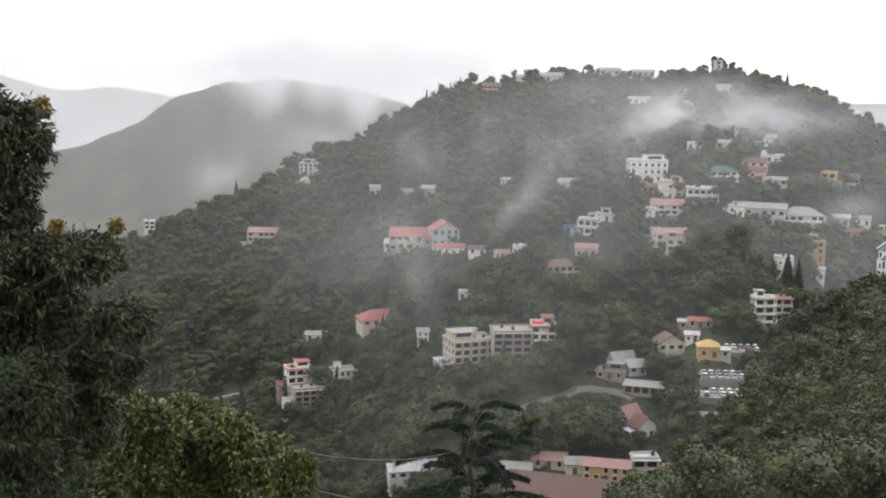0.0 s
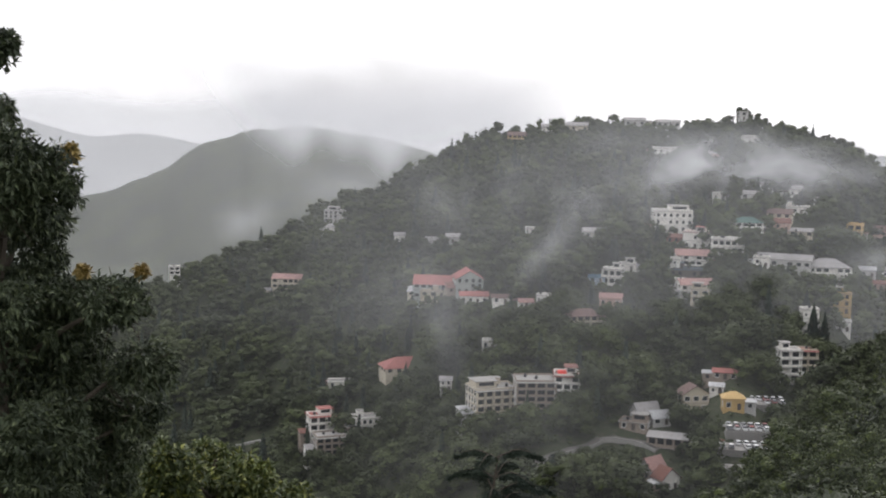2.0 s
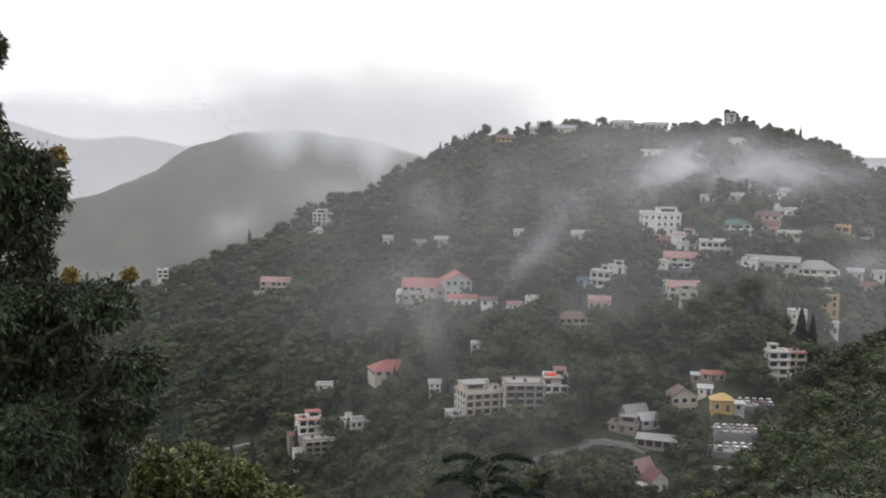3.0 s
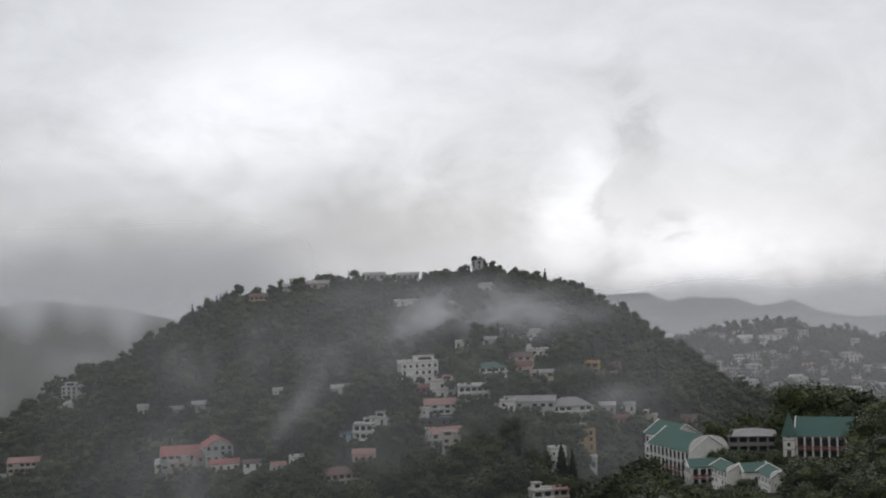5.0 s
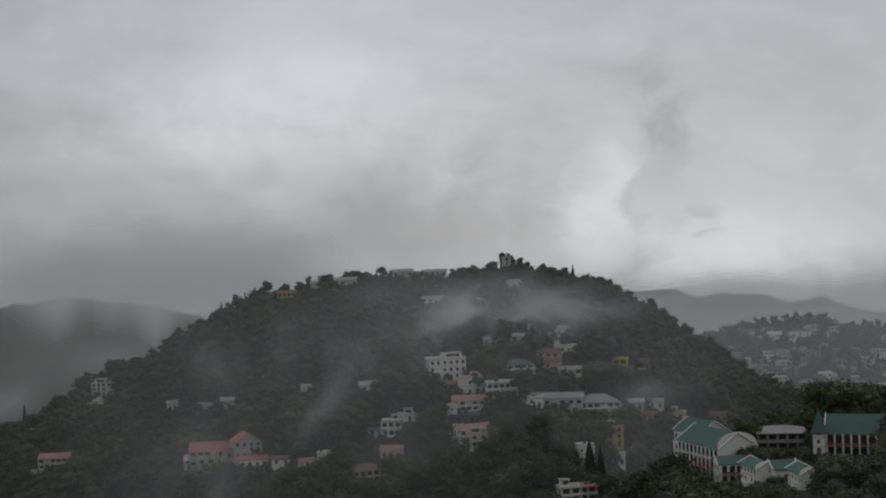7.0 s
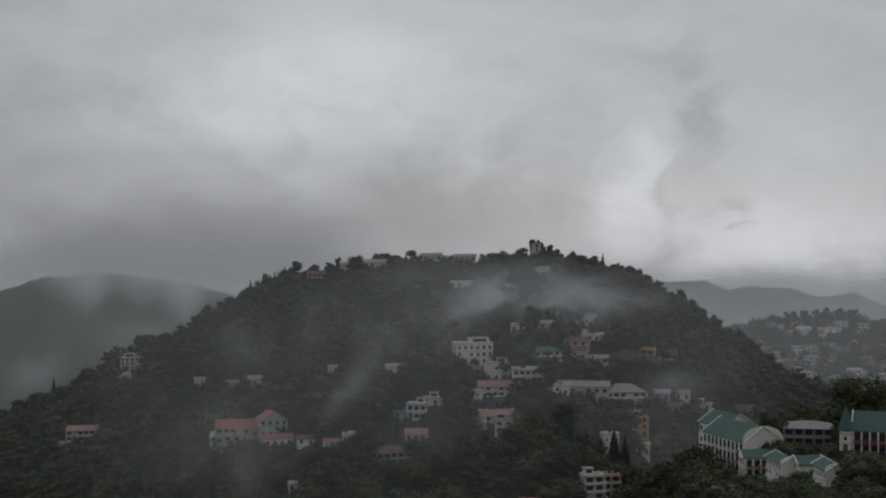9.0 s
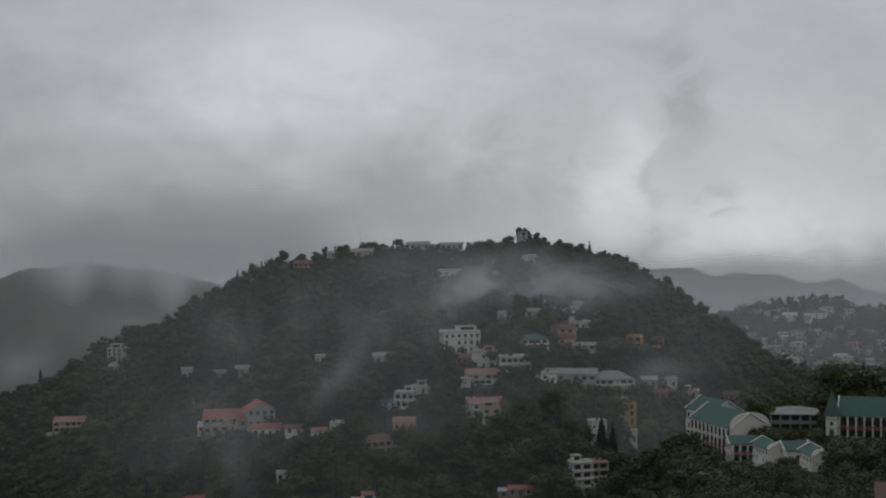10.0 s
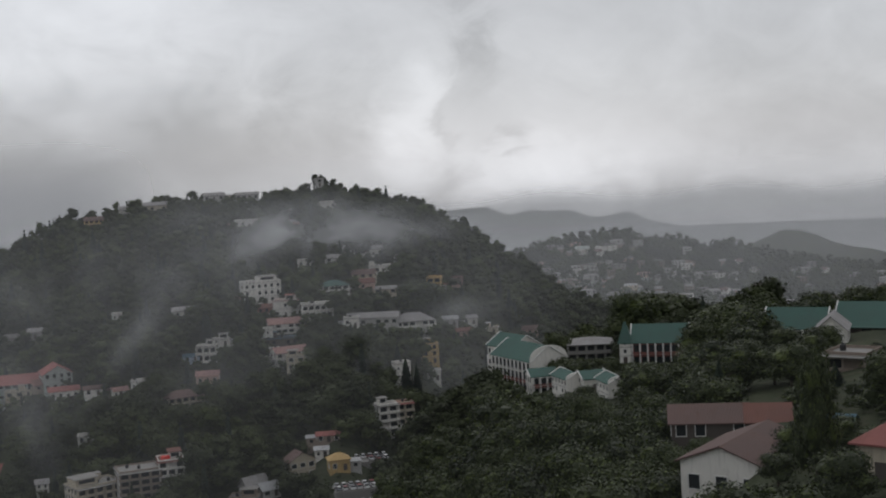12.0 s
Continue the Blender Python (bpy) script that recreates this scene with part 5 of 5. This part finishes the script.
# tarpaulins
red_house = [o for o in scene.objects if o.get("label") == "white and red three-storey house"][0]
red_top = max(v.co.z for c in red_house.children if c.name.startswith("roof") for v in c.data.vertices)
bx, by = polar(9.2, 378)
for spot, s, hgt, mat, lab in ((red_house.matrix_basis @ Vector((-1.6, -1.5, red_top + 0.0)), 1.5, 1.1, M_CLOTH, "bright red tarpaulin bundled on a flat roof"),
                               (Vector((bx, by, float(ground(bx, by)))), 2.2, 2.6, M_BLUECLOTH, "blue tarpaulin over a roadside stall")):
    bm = boxes((-s, s, -s * 0.8, s * 0.8, -0.1, hgt))
    bmesh.ops.subdivide_edges(bm, edges=bm.edges, cuts=3, use_grid_fill=True)
    for v in bm.verts:
        if v.co.z > 0:
            v.co += Vector((noise.noise(v.co * 1.3), noise.noise(v.co * 1.7 + Vector((5, 0, 0))), 0.9 * noise.noise(v.co))) * 0.4
    ob = new("tarpaulin", mesh_of(bm, "tarpaulin", mat))
    ob.location = spot
    tagged(ob, lab, "tarpaulin")

# ---- low cloud and mist drifting over the hills, with haze put in as pale sheets ----


def mist_haze_look(name, streak, low, high, seed, least=0.25):
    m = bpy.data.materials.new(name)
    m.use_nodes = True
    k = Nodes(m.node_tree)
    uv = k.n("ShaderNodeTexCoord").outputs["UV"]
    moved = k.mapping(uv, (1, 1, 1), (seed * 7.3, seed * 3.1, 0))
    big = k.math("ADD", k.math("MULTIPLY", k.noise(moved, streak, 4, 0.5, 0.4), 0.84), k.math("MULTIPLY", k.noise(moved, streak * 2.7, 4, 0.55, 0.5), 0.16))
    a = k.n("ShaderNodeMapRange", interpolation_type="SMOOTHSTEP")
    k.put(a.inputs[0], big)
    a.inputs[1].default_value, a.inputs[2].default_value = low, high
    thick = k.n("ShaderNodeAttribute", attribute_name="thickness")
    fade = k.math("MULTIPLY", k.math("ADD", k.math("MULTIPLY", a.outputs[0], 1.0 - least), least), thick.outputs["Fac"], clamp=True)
    # pale base colour carries the haze; normal forced up to gather sky light
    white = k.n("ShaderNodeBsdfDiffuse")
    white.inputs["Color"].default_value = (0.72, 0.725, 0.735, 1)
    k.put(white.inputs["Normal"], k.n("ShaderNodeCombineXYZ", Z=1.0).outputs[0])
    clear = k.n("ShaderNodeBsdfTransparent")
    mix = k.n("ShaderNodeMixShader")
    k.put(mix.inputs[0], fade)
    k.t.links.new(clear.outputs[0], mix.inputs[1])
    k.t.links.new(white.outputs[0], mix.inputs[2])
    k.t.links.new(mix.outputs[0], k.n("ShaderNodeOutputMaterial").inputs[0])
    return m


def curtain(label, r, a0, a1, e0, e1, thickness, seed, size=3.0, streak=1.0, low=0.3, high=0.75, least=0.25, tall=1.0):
    """A pale see-through sheet that stands for mist and distance haze, from a range, leaning back as it rises, between
    two azimuths and two elevations, thick or thin by both.
    """
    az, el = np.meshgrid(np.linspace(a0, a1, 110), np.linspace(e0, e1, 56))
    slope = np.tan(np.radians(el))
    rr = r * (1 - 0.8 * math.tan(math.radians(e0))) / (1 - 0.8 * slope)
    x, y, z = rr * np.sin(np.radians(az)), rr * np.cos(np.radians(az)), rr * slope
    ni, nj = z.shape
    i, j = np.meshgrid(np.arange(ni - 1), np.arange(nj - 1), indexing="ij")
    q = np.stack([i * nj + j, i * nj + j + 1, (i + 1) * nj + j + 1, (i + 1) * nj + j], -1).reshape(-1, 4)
    me = mesh_from("mist", np.stack([x, y, z], -1).reshape(-1, 3), q, [mist_haze_look("mist_and_haze_veil", streak, low, high, seed, least)], True)
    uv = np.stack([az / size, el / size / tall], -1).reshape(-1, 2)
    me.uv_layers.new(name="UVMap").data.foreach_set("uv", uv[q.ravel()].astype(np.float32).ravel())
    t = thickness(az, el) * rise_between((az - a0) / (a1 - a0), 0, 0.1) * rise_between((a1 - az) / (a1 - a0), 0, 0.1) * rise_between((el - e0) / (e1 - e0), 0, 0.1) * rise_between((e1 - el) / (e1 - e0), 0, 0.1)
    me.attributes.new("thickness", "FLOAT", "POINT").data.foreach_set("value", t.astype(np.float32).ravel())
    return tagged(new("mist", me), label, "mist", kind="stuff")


def rise_between(v, lo, hi):
    """A smooth step from 0 at lo to 1 at hi."""
    t = np.clip((v - lo) / (hi - lo), 0, 1)
    return t * t * (3 - 2 * t)


def puff(a, e, ca, ce, wa, we, lean=0.0):
    """A soft patch about one heading; lean shears it sideways as it rises."""
    return np.exp(-((a - ca - lean * (e - ce)) / wa) ** 2 - ((e - ce) / we) ** 2)


# two haze sheets pale the slopes behind them, thickness set by hand
curtain("pale veil for thin grey haze across the valley", 352, -30, 20, -21, 0.5, lambda a, e: 0.12 * (0.62 + 0.38 * rise_between(a, -9, 2)) * (1 - rise_between(a, 10, 18)) * (0.45 + 0.55 * rise_between(e, -20, -13)), 2, 8.0, 0.6)
curtain("pale veil for thin haze against the upper slope", 520, -24, 38, -11, 0.5, lambda a, e: (0.08 + 0.02 * rise_between(a, -8, 2) + 0.05 * rise_between(e, -8, -3) + 0.09 * rise_between(a, 14, 19)) * (1 - rise_between(e, -2.5, -0.5)), 21, 8.0, 0.6)
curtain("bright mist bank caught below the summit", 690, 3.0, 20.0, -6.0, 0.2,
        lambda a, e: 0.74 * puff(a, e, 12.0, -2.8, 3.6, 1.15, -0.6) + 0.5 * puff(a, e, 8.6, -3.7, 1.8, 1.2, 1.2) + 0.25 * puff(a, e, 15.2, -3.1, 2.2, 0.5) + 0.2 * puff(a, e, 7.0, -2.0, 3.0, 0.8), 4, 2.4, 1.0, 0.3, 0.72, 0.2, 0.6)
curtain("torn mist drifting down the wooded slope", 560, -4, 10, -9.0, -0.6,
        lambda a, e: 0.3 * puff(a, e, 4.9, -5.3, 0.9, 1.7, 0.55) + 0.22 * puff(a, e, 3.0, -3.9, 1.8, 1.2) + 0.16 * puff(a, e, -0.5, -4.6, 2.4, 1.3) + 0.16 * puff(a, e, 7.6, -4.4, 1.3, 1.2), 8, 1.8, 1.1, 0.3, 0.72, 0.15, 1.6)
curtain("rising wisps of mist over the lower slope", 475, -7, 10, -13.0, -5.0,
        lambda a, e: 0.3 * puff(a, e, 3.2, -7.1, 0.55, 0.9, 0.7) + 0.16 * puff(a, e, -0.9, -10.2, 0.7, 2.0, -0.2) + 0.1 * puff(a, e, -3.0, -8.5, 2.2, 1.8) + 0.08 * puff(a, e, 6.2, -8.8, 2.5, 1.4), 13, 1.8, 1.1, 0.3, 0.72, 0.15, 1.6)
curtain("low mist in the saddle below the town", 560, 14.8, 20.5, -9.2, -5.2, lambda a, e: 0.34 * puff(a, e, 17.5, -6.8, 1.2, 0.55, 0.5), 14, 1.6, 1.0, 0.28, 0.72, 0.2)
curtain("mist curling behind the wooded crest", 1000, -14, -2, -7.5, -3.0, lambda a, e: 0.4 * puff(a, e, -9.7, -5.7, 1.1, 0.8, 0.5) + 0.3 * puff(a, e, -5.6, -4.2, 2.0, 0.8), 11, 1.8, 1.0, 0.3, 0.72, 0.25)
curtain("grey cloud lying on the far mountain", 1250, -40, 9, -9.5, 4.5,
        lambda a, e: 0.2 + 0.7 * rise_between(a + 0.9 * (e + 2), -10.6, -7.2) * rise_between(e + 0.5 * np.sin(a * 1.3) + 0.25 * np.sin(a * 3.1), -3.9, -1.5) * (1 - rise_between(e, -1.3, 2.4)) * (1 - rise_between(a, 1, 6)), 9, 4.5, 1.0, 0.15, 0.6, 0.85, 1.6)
# three veils lighten town, ridge and ranges in place of distance haze
curtain("pale veil for haze over the far town", 930, 13, 50, -13, -0.6, lambda a, e: 0.3 * (1 - rise_between(e, -4.0, -2.6)), 11, 8.0, 0.6, 0.2, 0.7, 0.6)
curtain("pale veil for grey haze before the dark wooded ridge", 1700, 12, 62, -9, -0.4, lambda a, e: 0.2 * (1 - rise_between(e, -4.0, -2.8)), 31, 8.0, 0.6, 0.2, 0.7, 0.6)
curtain("pale veil for blue-grey haze before the distant ranges", 2280, -44, 58, -9, 1.2, lambda a, e: 0.82 * (1 - rise_between(e + 0.2 * np.sin(a * 0.8), -2.6 + 1.4 * rise_between(-a, -5, 15), -1.4 + 1.4 * rise_between(-a, -5, 15))), 12, 6.0, 0.8, 0.2, 0.7, 0.75)
# added faint pale sheet that lifts the dark tones of the spur trees
curtain("faint added veil lightening the near spur", 88, 4, 48, -24, -5.5, lambda a, e: 0.011 * rise_between(a, 6, 10) * (1 - rise_between(e, -9, -6.5)), 41, 8.0, 0.6, 0.2, 0.7, 0.7)
